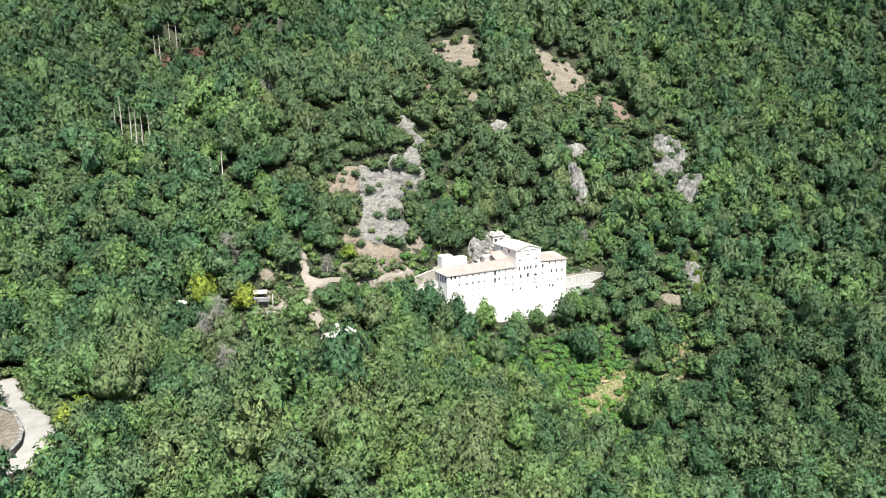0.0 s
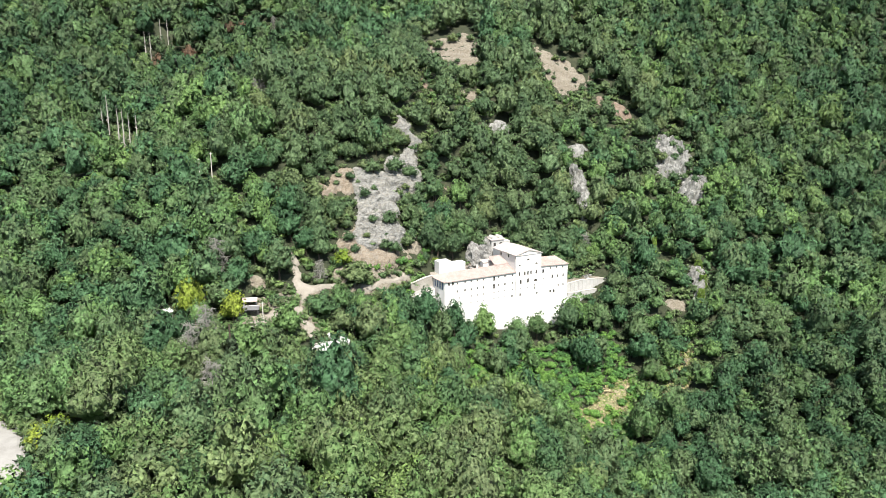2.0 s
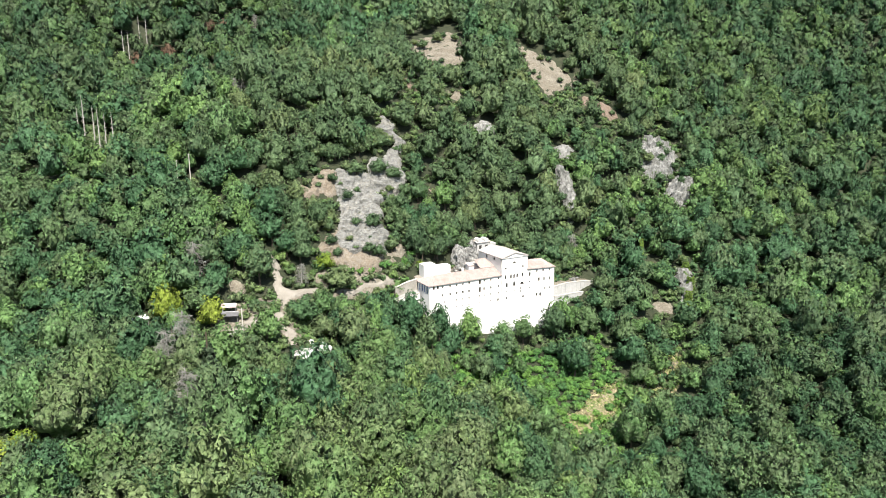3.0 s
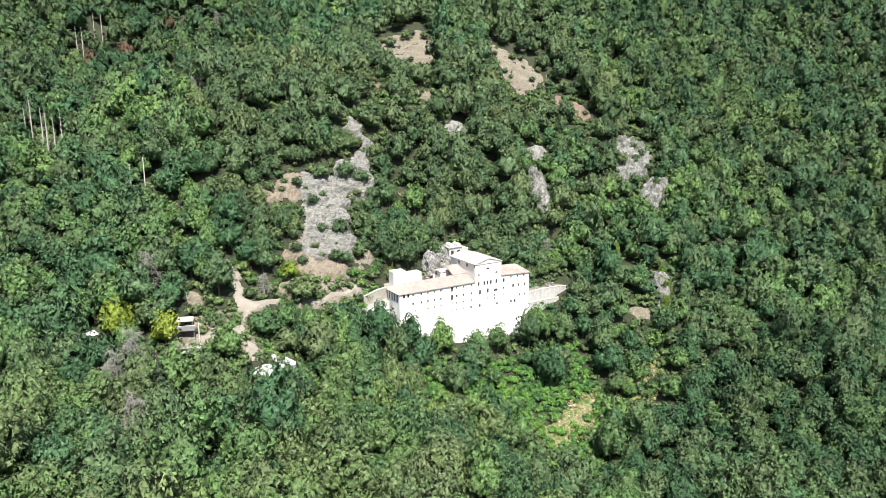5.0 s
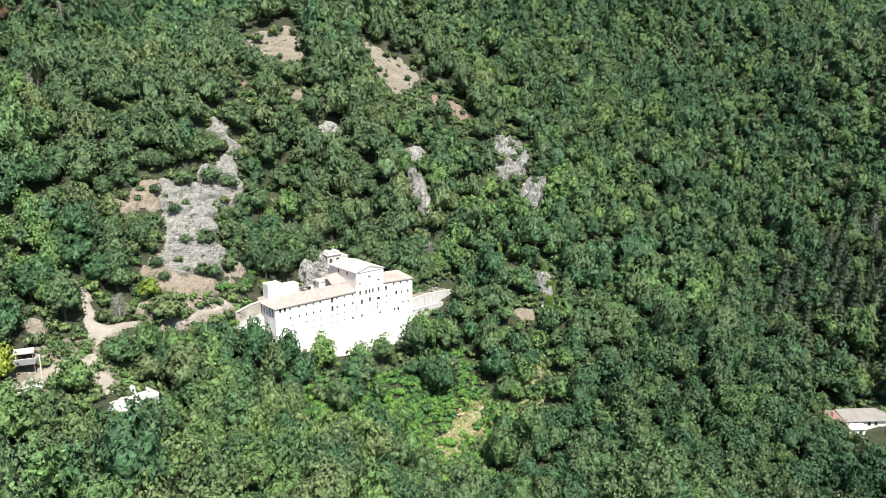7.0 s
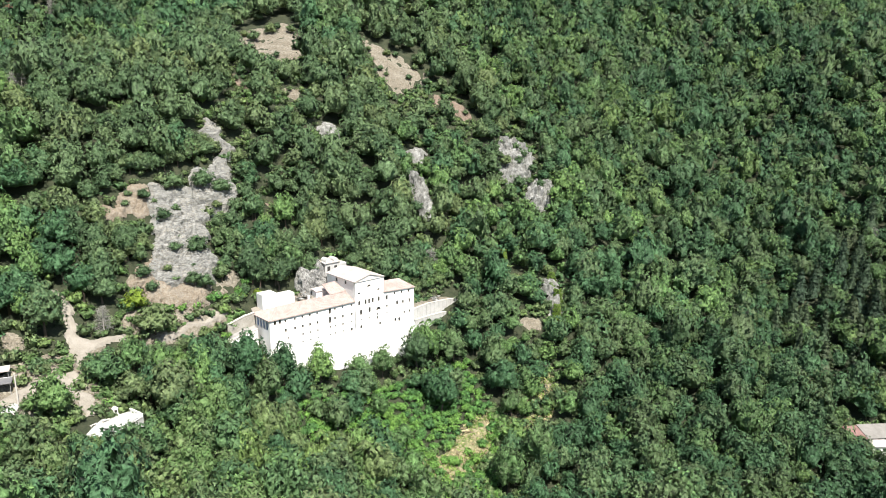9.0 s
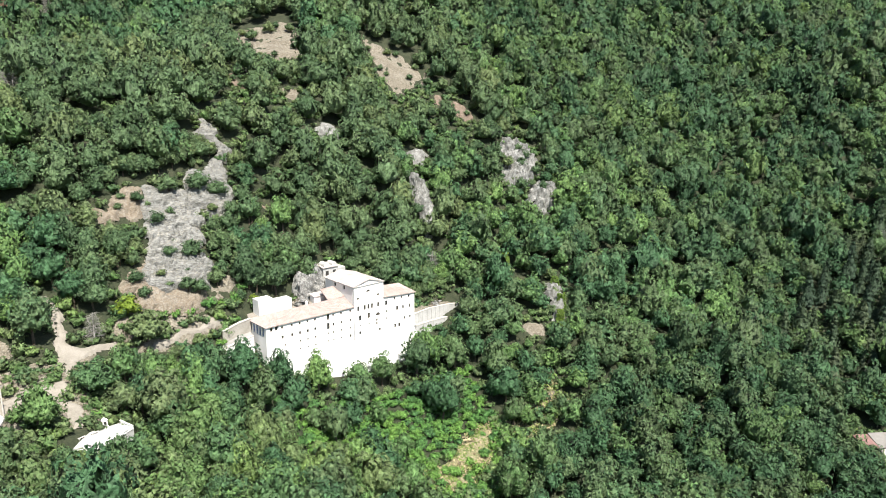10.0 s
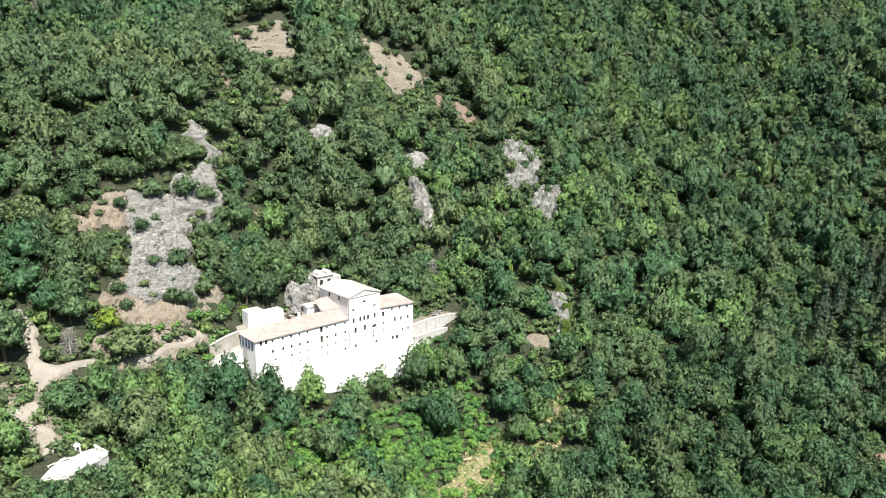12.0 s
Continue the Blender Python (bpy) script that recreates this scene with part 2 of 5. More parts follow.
def land(x, y):
    """Height of the ground."""
    x, y = np.asarray(x, float), np.asarray(y, float)
    z = -50 + 0.62 * hinge(y + 20, 60) + 0.42 * hinge(x - 130, 120) - 0.2 * hinge(y - 200, 120) - 0.12 * hinge(x - 330, 100)
    for gx, gy, h in NET:
        z = z + h * np.exp(-((x - gx) ** 2 + (y - gy) ** 2) / (2 * 58.0 ** 2))
    return z + rolling(x, y) * np.clip((np.hypot(x - 20, y - 5) - 50) / 60, 0, 1)


def spot(x, y, up=0.0):
    return Vector((x, y, float(land(x, y)) + up))


def inside(poly, x, y):
    """Which of the points x, y lie in the outline poly."""
    x, y = np.asarray(x, float), np.asarray(y, float)
    hit = np.zeros(x.shape, bool)
    for (x1, y1), (x2, y2) in zip(poly, poly[1:] + poly[:1]):
        if y1 != y2:
            hit ^= ((y1 > y) != (y2 > y)) & (x < (x2 - x1) * (y - y1) / (y2 - y1) + x1)
    return hit


def fractal(x, y, z, scale, octaves=4):
    return noise.fractal(Vector((x * scale, y * scale, z * scale)), 0.8, 2.1, octaves)


# ---- building blocks ----
def thing(name, label, category, at=(0, 0, 0), turn=0.0, group="", kind=""):
    e = new(name)
    e.matrix_basis = pose(*at, rz=turn)
    return tagged(e, label, category, group, kind)


def mesh_of(bm, name, material, smooth=False):
    me = bpy.data.meshes.new(name)
    bm.normal_update()
    bm.to_mesh(me)
    bm.free()
    for m in material if isinstance(material, (tuple, list)) else (material,):
        me.materials.append(m)
    if smooth:
        me.polygons.foreach_set("use_smooth", [True] * len(me.polygons))
    return me


def part(name, bm, material, parent, label=""):
    ob = new(name, mesh_of(bm, name, material))
    ob.parent = parent
    return tagged(ob, label)


def solo(name, bm, material, label, category, group="", kind="", smooth=False):
    return tagged(new(name, mesh_of(bm, name, material, smooth)), label, category, group, kind)


def box(bm, x0, x1, y0, y1, z0, z1, bevel=0.0):
    got = bmesh.ops.create_cube(bm, size=1.0)
    bmesh.ops.scale(bm, vec=(x1 - x0, y1 - y0, z1 - z0), verts=got["verts"])
    bmesh.ops.translate(bm, vec=((x0 + x1) / 2, (y0 + y1) / 2, (z0 + z1) / 2), verts=got["verts"])
    if bevel:
        es = {e for v in got["verts"] for e in v.link_edges}
        bmesh.ops.bevel(bm, geom=list(es), offset=bevel, segments=1, affect="EDGES")
    return bm


def rod(bm, a, b, r0, r1, sides=6):
    """A tapered round bar from a to b."""
    a, b = Vector(a), Vector(b)
    q = (b - a).to_track_quat("Z", "Y").to_matrix()
    rings = []
    for p, r in ((a, r0), (b, r1)):
        rings.append([bm.verts.new(p + q @ Vector((math.cos(k * math.tau / sides) * r, math.sin(k * math.tau / sides) * r, 0))) for k in range(sides)])
    for k in range(sides):
        bm.faces.new((rings[0][k], rings[0][(k + 1) % sides], rings[1][(k + 1) % sides], rings[1][k]))
    bm.faces.new(rings[1])
    bm.faces.new(rings[0][::-1])
    return bm


def slab(bm, corners, thick):
    """A plate of that thickness hanging below the given upper outline."""
    top = [bm.verts.new(c) for c in corners]
    low = [bm.verts.new(Vector(c) - Vector((0, 0, thick))) for c in corners]
    bm.faces.new(top)
    bm.faces.new(low[::-1])
    for i in range(len(top)):
        j = (i + 1) % len(top)
        bm.faces.new((top[j], top[i], low[i], low[j]))
    return bm


def net_mesh(name, verts, faces, materials, tone=None, swell=None, loose=None):
    """A mesh from arrays of triangles."""
    me = bpy.data.meshes.new(name)
    verts, faces = np.asarray(verts, np.float32), np.asarray(faces, np.int32)
    me.vertices.add(len(verts))
    me.vertices.foreach_set("co", verts.ravel())
    me.loops.add(faces.size)
    me.loops.foreach_set("vertex_index", faces.ravel())
    me.polygons.add(len(faces))
    me.polygons.foreach_set("loop_start", np.arange(0, faces.size, 3, dtype=np.int32))
    if tone is not None:
        at = me.attributes.new("tone", "FLOAT", "POINT")
        at.data.foreach_set("value", np.asarray(tone, np.float32))
    if swell is not None:
        me.attributes.new("swell", "FLOAT_VECTOR", "POINT").data.foreach_set("vector", np.asarray(swell, np.float32).ravel())
        me.attributes.new("loose", "FLOAT", "POINT").data.foreach_set("value", np.asarray(loose, np.float32))
    for m in materials:
        me.materials.append(m)
    me.update(calc_edges=True)
    me.validate()
    return me


# ---- ground ----
def ground():
    xs = np.r_[-4200, -2200, -1200, -700, -450, np.arange(-300, 640, 5.0), 720, 900, 1300, 2200, 4200]
    ys = np.r_[-4200, -2200, -1200, -700, -450, np.arange(-330, 460, 5.0), 540, 700, 1200, 2200, 4200]
    gx, gy = np.meshgrid(xs, ys)
    gz = land(np.clip(gx, -500, 1000), np.clip(gy, -600, 1000))
    nx, ny = len(xs), len(ys)
    k = np.arange(nx * ny).reshape(ny, nx)
    a, b, c, d = k[:-1, :-1].ravel(), k[:-1, 1:].ravel(), k[1:, 1:].ravel(), k[1:, :-1].ravel()
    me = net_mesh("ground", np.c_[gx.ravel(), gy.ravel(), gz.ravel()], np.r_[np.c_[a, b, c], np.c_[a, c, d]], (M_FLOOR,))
    tagged(new("ground", me), "steep wooded hillside ground, leaf litter darkened for shade", "ground", kind="structure")


ground()


def slope_normal(x, y):
    h = 2.0
    return Vector((float(land(x - h, y) - land(x + h, y)), float(land(x, y - h) - land(x, y + h)), 2 * h)).normalized()


CLEAR = []       # outlines that carry no trees
SHOWN = []       # faces that lie open, with low growth below them


def bare(name, poly, material, label, category, step=1.6, relief=0.5, lift=0.25, bulge=0.0, kind="", strata=0.0, margin=0.2, wob=1.2, parent=None):
    """A treeless face of the slope, with its own relief. bulge: how far it stands out of the slope in its middle."""
    CLEAR.append((poly, margin))
    if category in ("rock", "bare slope") or (parent and not category):
        SHOWN.append(poly)
    px, py = [p[0] for p in poly], [p[1] for p in poly]
    xs, ys = np.arange(min(px) - 2, max(px) + 2 + step, step), np.arange(min(py) - 2, max(py) + 2 + step, step)
    gx, gy = np.meshgrid(xs, ys)
    wx = gx + wob * np.sin(gy * 0.9 + gx * 0.35) * 0.7
    wy = gy + wob * np.sin(gx * 0.8 - gy * 0.3) * 0.7
    keep = inside(poly, wx, wy)
    cx, cy = sum(px) / len(px), sum(py) / len(py)
    hx, hy = (max(px) - min(px)) / 2 + 0.1, (max(py) - min(py)) / 2 + 0.1
    bm = bmesh.new()
    ids = {}
    for j in range(len(ys)):
        for i in range(len(xs)):
            near = keep[max(j - 1, 0):j + 1, max(i - 1, 0):i + 1].any()
            if not near:
                continue
            x, y = float(gx[j, i]), float(gy[j, i])
            z = float(land(x, y))
            core = keep[max(j - 2, 0):j + 2, max(i - 2, 0):i + 2]
            edge = core.mean() if core.size else 0
            n = slope_normal(x, y)
            f = fractal(x * 0.6, y * 0.6, z * 1.4, 0.2) * relief * 1.4 + abs(fractal(x * 0.7 + 40, y * 0.7, z * 2.2, 0.42, 3)) * relief + 0.35 * relief * fractal(x, y, z * 2.5, 0.9, 2)
            if strata:
                q = (z + 0.35 * x + 1.5 * fractal(x, y, z, 0.1, 2)) / 2.4
                f += strata * (abs(q - round(q)) * 2) ** 0.5
            r = min(1.0, math.hypot((x - cx) / hx, (y - cy) / hy))
            up = lift + (f + bulge * (1 - r * r)) * edge - 1.3 * (1 - edge)
            jit = Vector((noise.noise(Vector((x, y, 3))), noise.noise(Vector((x, y, 9))), 0)) * (min(step, 0.6) * 0.8 if edge < 0.999 else step * 0.25)
            ids[i, j] = bm.verts.new(Vector((x, y, z)) + n * up + jit)
    for j in range(len(ys) - 1):
        for i in range(len(xs) - 1):
            q = [ids.get(k) for k in ((i, j), (i + 1, j), (i + 1, j + 1), (i, j + 1))]
            if keep[j, i] and all(q):
                bm.faces.new(q)
    if parent:
        return part(name, bm, material, parent, label)
    return solo(name, bm, material, label, category, kind=kind)


scarp = thing("rock_scarp", "broad pale grey rock scarp with ledges and tawny scree", "rock face")
bare("pinnacle", [(16, 74), (18.8, 70), (17.6, 65.5), (22.4, 61), (20.4, 58), (15.5, 57.6), (14.8, 61.5), (11, 64.5), (5, 61), (9.7, 66.2)], M_SCARP, "grey rock pinnacle", "", 0.6, 1.0, 0.4, 2.0, strata=0.9, parent=scarp)
bare("rock_wall", [(15.6, 59), (16, 53.6), (14.6, 50.3), (15.8, 48), (11.4, 43.2), (7.5, 40.9), (0.5, 41), (-2.9, 43.2), (-2.9, 49), (-0.1, 53.6), (7, 55), (12.5, 57.6)], M_SCARP, "grey rock wall", "", 0.6, 0.9, 0.4, 1.0, strata=0.9, parent=scarp)
bare("ledge", [(-2, 44), (0.6, 41.4), (-2.5, 35.4), (-5.2, 31.4), (-2.6, 30), (-6, 24.3), (-8.6, 20.6), (-28.6, 20.4), (-26.8, 27.3), (-22.4, 31.1), (-20.4, 38.5), (-20, 42), (-15.8, 50), (-9.6, 49.8), (-2.4, 49.4)], M_SCARP, "stepped grey rock ledge", "", 0.6, 0.9, 0.4, 1.0, strata=0.8, parent=scarp)
bare("shoulder", [(-19.6, 40.6), (-16, 48.8), (-13.4, 50.4), (-18.6, 51), (-23.3, 49.6), (-27.8, 47), (-30.4, 44), (-33.6, 45), (-35, 40.4), (-26.4, 40.4)], M_SCREE, "tawny stony shoulder", "", 0.9, 0.9, 0.35, 0.6, strata=0.5, parent=scarp)
bare("scree", [(-22, 31.6), (-26.4, 28.4), (-31.5, 25.4), (-34.8, 21.2), (-31.6, 15), (-24.9, 13.8), (-19, 13.2), (-11, 17.6), (-8, 21), (-10, 22.6), (-20, 21.4), (-27.4, 22)], M_SCREE, "pale broken rock and scree", "", 0.9, 0.8, 0.42, 0.8, strata=0.5, parent=scarp)
bare("bare_slope", [(77, 172), (92.9, 176), (97, 171), (110.7, 178), (113, 174), (108, 160), (108.6, 152.9), (103.8, 145.4), (99, 131), (86, 124), (70, 123), (63, 136), (72, 158)], M_SOIL, "dry tawny stony clearing high on the slope", "bare slope", 1.8, 0.6)
bare("bare_slope", [(138, 143), (142.8, 132), (146, 127.4), (148, 123.4), (156, 124), (152.4, 116.4), (156, 112), (152, 105), (144, 101), (131, 96), (126, 98), (125.5, 109), (126.3, 115.2), (130.8, 122.4), (132.6, 132.4)], M_SOIL, "dry tawny scree strip running down the upper slope", "bare slope", 1.6, 0.6)
bare("bare_slope", [(159.5, 113), (159.2, 105), (151, 101), (146, 95), (147, 103)], M_SOIL, "narrow pale scree strip between bushes", "bare slope", 1.3, 0.4)
M_RUST = mat("rusty_scree", ((0.12, 0.09, 0.066), (0.205, 0.155, 0.118), (0.275, 0.215, 0.172)), 0.2, 0.95, 1.0, 9, contrast=0.6, cracks=0.8)
bare("bare_slope", [(150.6, 97), (156, 93.4), (146, 82.6), (142, 86)], M_RUST, "narrow reddish scree gully between bushes", "bare slope", 1.3, 0.4)
bare("bare_slope", [(156.6, 89.4), (161.8, 87.6), (164, 80.6), (161, 72.6), (153, 76), (150, 81)], M_RUST, "reddish scree apron under a bush", "bare slope", 1.3, 0.4)
bare("bare_slope", [(39, 100.5), (45.6, 105), (43, 97), (45.6, 91.6), (43, 87), (38, 90), (36.6, 94)], M_RUST, "small reddish bare patch among oaks", "bare slope", 1.3, 0.4)
bare("bare_slope", [(60.4, 97.5), (66.4, 97), (72.2, 100), (76.4, 98.4), (63.4, 86.6), (60, 90.6)], M_SOIL, "small tawny bare patch among oaks", "bare slope", 1.3, 0.4)
bare("bare_slope", [(23.5, 47), (26, 48), (25.5, 42.5), (22.8, 42)], M_RUST, "small tawny cut in the oak wood", "bare slope", 0.9, 0.4)
bare("rock_outcrop", [(67, 76), (74, 80.5), (78, 78), (74.5, 69), (64.5, 68)], M_ROCK, "rounded grey rock knob among trees", "rock", 0.8, 1.0, 0.3, 2.5, strata=0.6)
bare("rock_outcrop", [(95, 45.5), (100.8, 48), (102.8, 43.5), (99, 36.5), (93.5, 29.6), (90, 28.4), (89.4, 32.5), (92.3, 37.5), (92.3, 41.5)], M_ROCK, "tall pale grey rock pinnacle rising out of trees", "rock", 0.7, 2.0, 0.4, 3.5, strata=0.8)
bare("rock_outcrop", [(157, 56), (178, 62), (176.4, 52.4), (178.6, 48), (169.8, 42.4), (158.5, 36.4), (147.8, 39), (150, 46)], M_ROCK, "jagged grey rock outcrop with ledges and bushes", "rock", 0.8, 1.9, 0.4, 2.6, strata=1.4)
bare("rock_outcrop", [(168.6, 38), (166.6, 31.6), (171.6, 29.4), (163.1, 21.6), (154.6, 21.4), (152.4, 31.6), (160, 37)], M_ROCK, "pale fissured rock face under a jagged outcrop", "rock", 0.8, 1.9, 0.4, 2.6, strata=1.4)
bare("rock_outcrop", [(110, 66.5), (118, 69.5), (119.5, 63), (110.5, 56.6), (106, 59)], M_ROCK, "small grey rock step in the woods", "rock", 1.0, 0.8, 0.3, 3.0)
bare("rock_outcrop", [(124, -4), (131, -8), (118, -22), (112.5, -19)], M_ROCK, "pale rock spur hung with ivy", "rock", 1.0, 1.8, 0.4, 4.0)
bare("bare_slope", [(99, -12), (110, -17), (106, -24), (98, -18)], M_SOIL, "orange earth bank below the trees", "bare slope", 1.4, 0.5)
bare("meadow", [(50, -32), (66, -31), (62, -42), (48, -47), (43, -51), (30, -45), (30, -36), (43, -36)], M_MEADOW, "rough dry grass clearing on the lower slope", "meadow", 1.6, 0.4, kind="stuff")
bare("bare_slope", [(28, -55), (38, -57), (35, -64), (25, -60)], M_SOIL, "bare brown earth patch below the clearing", "bare slope", 1.4, 0.4)
YARDPATH = [(-54.5, 24), (-52.2, 24), (-51.3, 16), (-53, 8.5), (-50, 7.5), (-45.9, 6.8), (-41, 8.6), (-40.6, 7.2), (-46.7, 4.3), (-51, 3.2), (-53.5, 1), (-56, -2.5), (-58, -2.8), (-56.2, 1.5), (-56.7, 5.8), (-55, 12)]
YARD = [(-58.4, -2.6), (-56, -4.3), (-57.5, -7), (-59, -10.1), (-56.6, -13), (-57.5, -21), (-61.6, -21), (-60.5, -15.6), (-61.8, -10), (-64.4, -8.5), (-70.5, -9.5), (-80, -14.5), (-80, -11), (-72, -6), (-66.9, -4.2), (-63.1, -3.0)]
bare("yard", YARD, M_GRAVEL, "pale beaten earth yard among trees", "yard", 0.5, 0.12, 0.9, kind="structure", margin=0.2, wob=0.7)
for poly in ([(86, -36), (92, -37), (95, -41), (88, -41)], [(77, -44), (83, -46), (85, -51), (79, -49)], [(70, -43), (75, -44), (74, -48), (69, -47)]):
    bare("bare_slope", poly, M_SOIL, "small straw-coloured bare patch between trees", "bare slope", 1.2, 0.3)
bare("path", YARDPATH, M_GRAVEL, "pale beaten earth path among trees", "path", 0.5, 0.12, 0.85, kind="structure", margin=0.2, wob=0.7)
bare("path", [(-6, 14), (-14, 10.6), (-22, 8.6), (-33, 3.4), (-33.5, 5.6), (-22, 11), (-14, 12.8), (-7, 16)], M_GRAVEL, "pale earth track below the scarp", "path", 0.5, 0.12, 0.85, kind="structure", margin=0.1, wob=0.5)
bare("bare_slope", [(6, 25), (-3, 19), (-12, 15.5), (-25.7, 14.5), (-31, 17.5), (-36, 22), (-34, 27), (-24, 26), (-3, 24), (2, 30)], M_SOIL, "dry bank with stones under the scarp", "bare slope", 1.0, 0.4, margin=0.0)
bare("bare_slope", [(-72, 16), (-64, 13), (-65, 5), (-72, 6)], M_SOIL, "tawny earth bank above the yard", "bare slope", 1.4, 0.3)
HAIRPIN = [(-152, -26), (-146, -26), (-142.5, -50), (-138.4, -64), (-137.4, -72), (-137.8, -79), (-141, -86), (-152, -92), (-170, -90), (-170, -84), (-152, -82), (-147, -76), (-146, -66), (-149, -48)]
bare("road", HAIRPIN, M_ROAD, "pale concrete hairpin road", "road", 0.8, 0.03, 0.45, kind="structure", margin=1.5, wob=0.2)
for poly in ([(-82, 2), (-66, 4), (-57, 5), (-46, 9), (-45, 5), (-50, 0), (-54, -12), (-50, -21), (-62, -22), (-80, -20)], [(-44, 9), (-36, 20), (-20, 15), (-6, 17), (-4, 12), (-20, 7), (-33, 1), (-44, 4)]):
    bare("bare_slope", poly, M_SOIL, "dry trodden earth with bushes among trees", "bare slope", 1.5, 0.3, 0.4)
    CLEAR.pop()
SCRUBLAND = [(-8, -5), (14, -10), (38, -10), (74, -14), (66, -32), (30, -36), (-2, -27)]
MONASTERY = [(-4, -3), (-3, 13), (3, 17), (20, 18), (31, 23), (45, 28), (48, 18), (60, 12), (64, -3), (30, -5)]
CLEAR.append((MONASTERY, 0.5))
CLEAR.append(([(58, 0), (80, 1), (90, 4), (86, 9), (60, 9.5)], 0.3))
SHOWN.append([(62, 0), (80, 1), (88, 4), (86, 7), (62, 7)])
CLEAR.append(([(-13, 2), (-1, 4), (-1, 11), (-12, 9)], 0.5))
SHOWN.append([(-13, 2), (-1, 4), (-1, 11), (-12, 9)])
LOOKOUT = [(-66.5, -26), (-64, -31.8), (-57.5, -32), (-49.4, -27.6), (-50.6, -22.4), (-56, -22.6), (-62, -22.8)]
CLEAR.append((LOOKOUT, 1.0))
PATHS = [YARDPATH, YARD, LOOKOUT, [(-6, 14), (-14, 10.6), (-22, 8.6), (-33, 3.4), (-33.5, 5.6), (-22, 11), (-14, 12.8), (-7, 16)]]
CLEAR.append(([(-82, -18), (-71, -18), (-69, 0), (-80, 0)], 0.5))
CLEAR.append(([(-75, 2), (-70, 2), (-70, 7), (-75, 7)], 0.5))
CLEAR.append(([(-104, 0), (-97, 0), (-97, 7), (-104, 7)], 0.5))
CLEAR.append(([(-147, -85), (-143, -78), (-144, -66), (-149, -56), (-172, -58), (-172, -88)], 0.5))
CLEAR.append(([(164, -128), (172, -124), (188, -138), (182, -147), (170, -140)], 0.5))
CLEAR.append(([(161, -120), (165, -112), (185, -126), (181, -134), (170, -127)], 0.5))
SPECIAL = [(-92, 0), (-78, -2), (-134, -75), (-131, -71), (-80, 16), (-91.5, -23), (-98, -61), (-90, -48), (-46, 8), (82, 17), (-42, 102), (-101, 129), (-98, 122), (-97.5, 106.4), (-94.7, 110.3), (-92.6, 102.3), (-103, 138), (-68.6, 244.6), (-65, 250), (-56, 267), (-52, 266), (-61.3, 240.6), (-42.1, 252), (-50.5, 243.5), (-9.8, 279), (-1.4, 281), (-97.3, -31), (18.8, 275), (-33, 7), (-50.5, -10.5), (-48, -17), (121, -17), (116, -20), (128, -11), (112, 6), (-76.5, 55), (-71, 60), (0, -7), (14, -6), (54, -9), (-34, 16), (-72, -12), (-50, -45)]
OPEN = [([(-54, -24), (-52, -12), (-50, 0), (-46, 6), (-56, 6), (-66, 0), (-84, -2), (-86, -34), (-70, -39), (-50, -37), (-48, -30), (-54, -24)], 0.0), ([(26, -34), (44, -30), (66, -27), (69, -38), (58, -48), (46, -56), (40, -64), (24, -64)], 0.0)]     # few trees, but bushes
CLEAR.append(([(-178, -80), (-136, -80), (-131, -90), (-134, -104), (-178, -106)], 0.0))


# ---- the monastery ----
monastery = thing("monastery", "large whitewashed hillside monastery with tiled roofs", "monastery")


def opening(x, z, w, h, arch=False):
    """An opening, given by the middle of its sill line, its width and height."""
    return (round(x - w / 2, 2), round(x + w / 2, 2), round(z - h / 2, 2), round(z + h / 2, 2), arch)


def pierced_wall(x0, x1, z0, z1, holes, deep=0.5):
    """A wall in the xz plane facing -y, with its openings cut through it."""
    bm = bmesh.new()
    xs = sorted({x0, x1, *(h[0] for h in holes), *(h[1] for h in holes)})
    zs = sorted({z0, z1, *(h[2] for h in holes), *(h[3] for h in holes)})
    made = {}

    def v(x, y, z):
        k = (round(x, 3), round(y, 3), round(z, 3))
        if k not in made:
            made[k] = bm.verts.new(k)
        return made[k]

    for a, b in zip(xs, xs[1:]):
        for c, d in zip(zs, zs[1:]):
            mx, mz = (a + b) / 2, (c + d) / 2
            if any(h[0] < mx < h[1] and h[2] < mz < h[3] for h in holes):
                continue
            bm.faces.new((v(a, 0, c), v(b, 0, c), v(b, 0, d), v(a, 0, d)))
            bm.faces.new((v(a, deep, d), v(b, deep, d), v(b, deep, c), v(a, deep, c)))
    for h0, h1, h2, h3, arch in holes:
        outline = [(h0, h2), (h1, h2), (h1, h3), (h0, h3)]
        if arch:
            r = (h1 - h0) / 2
            arc = [((h0 + h1) / 2 + r * math.cos(t), h3 - r + r * math.sin(t)) for t in [math.pi * k / 8 for k in range(9)]]
            outline = [(h0, h2), (h1, h2), *arc]
            for y in (0.0, deep):
                for k in range(8):
                    corner = (h1, h3) if k < 4 else (h0, h3)
                    bm.faces.new([bm.verts.new(q) for q in ((arc[k][0], y, arc[k][1]), (corner[0], y, corner[1]), (arc[k + 1][0], y, arc[k + 1][1]))])
        for (a, c), (b, d) in zip(outline, outline[1:] + outline[:1]):
            if (a, c) != (b, d):
                bm.faces.new([bm.verts.new(q) for q in ((a, 0, c), (a, deep, c), (b, deep, d), (b, 0, d))])
    return bm


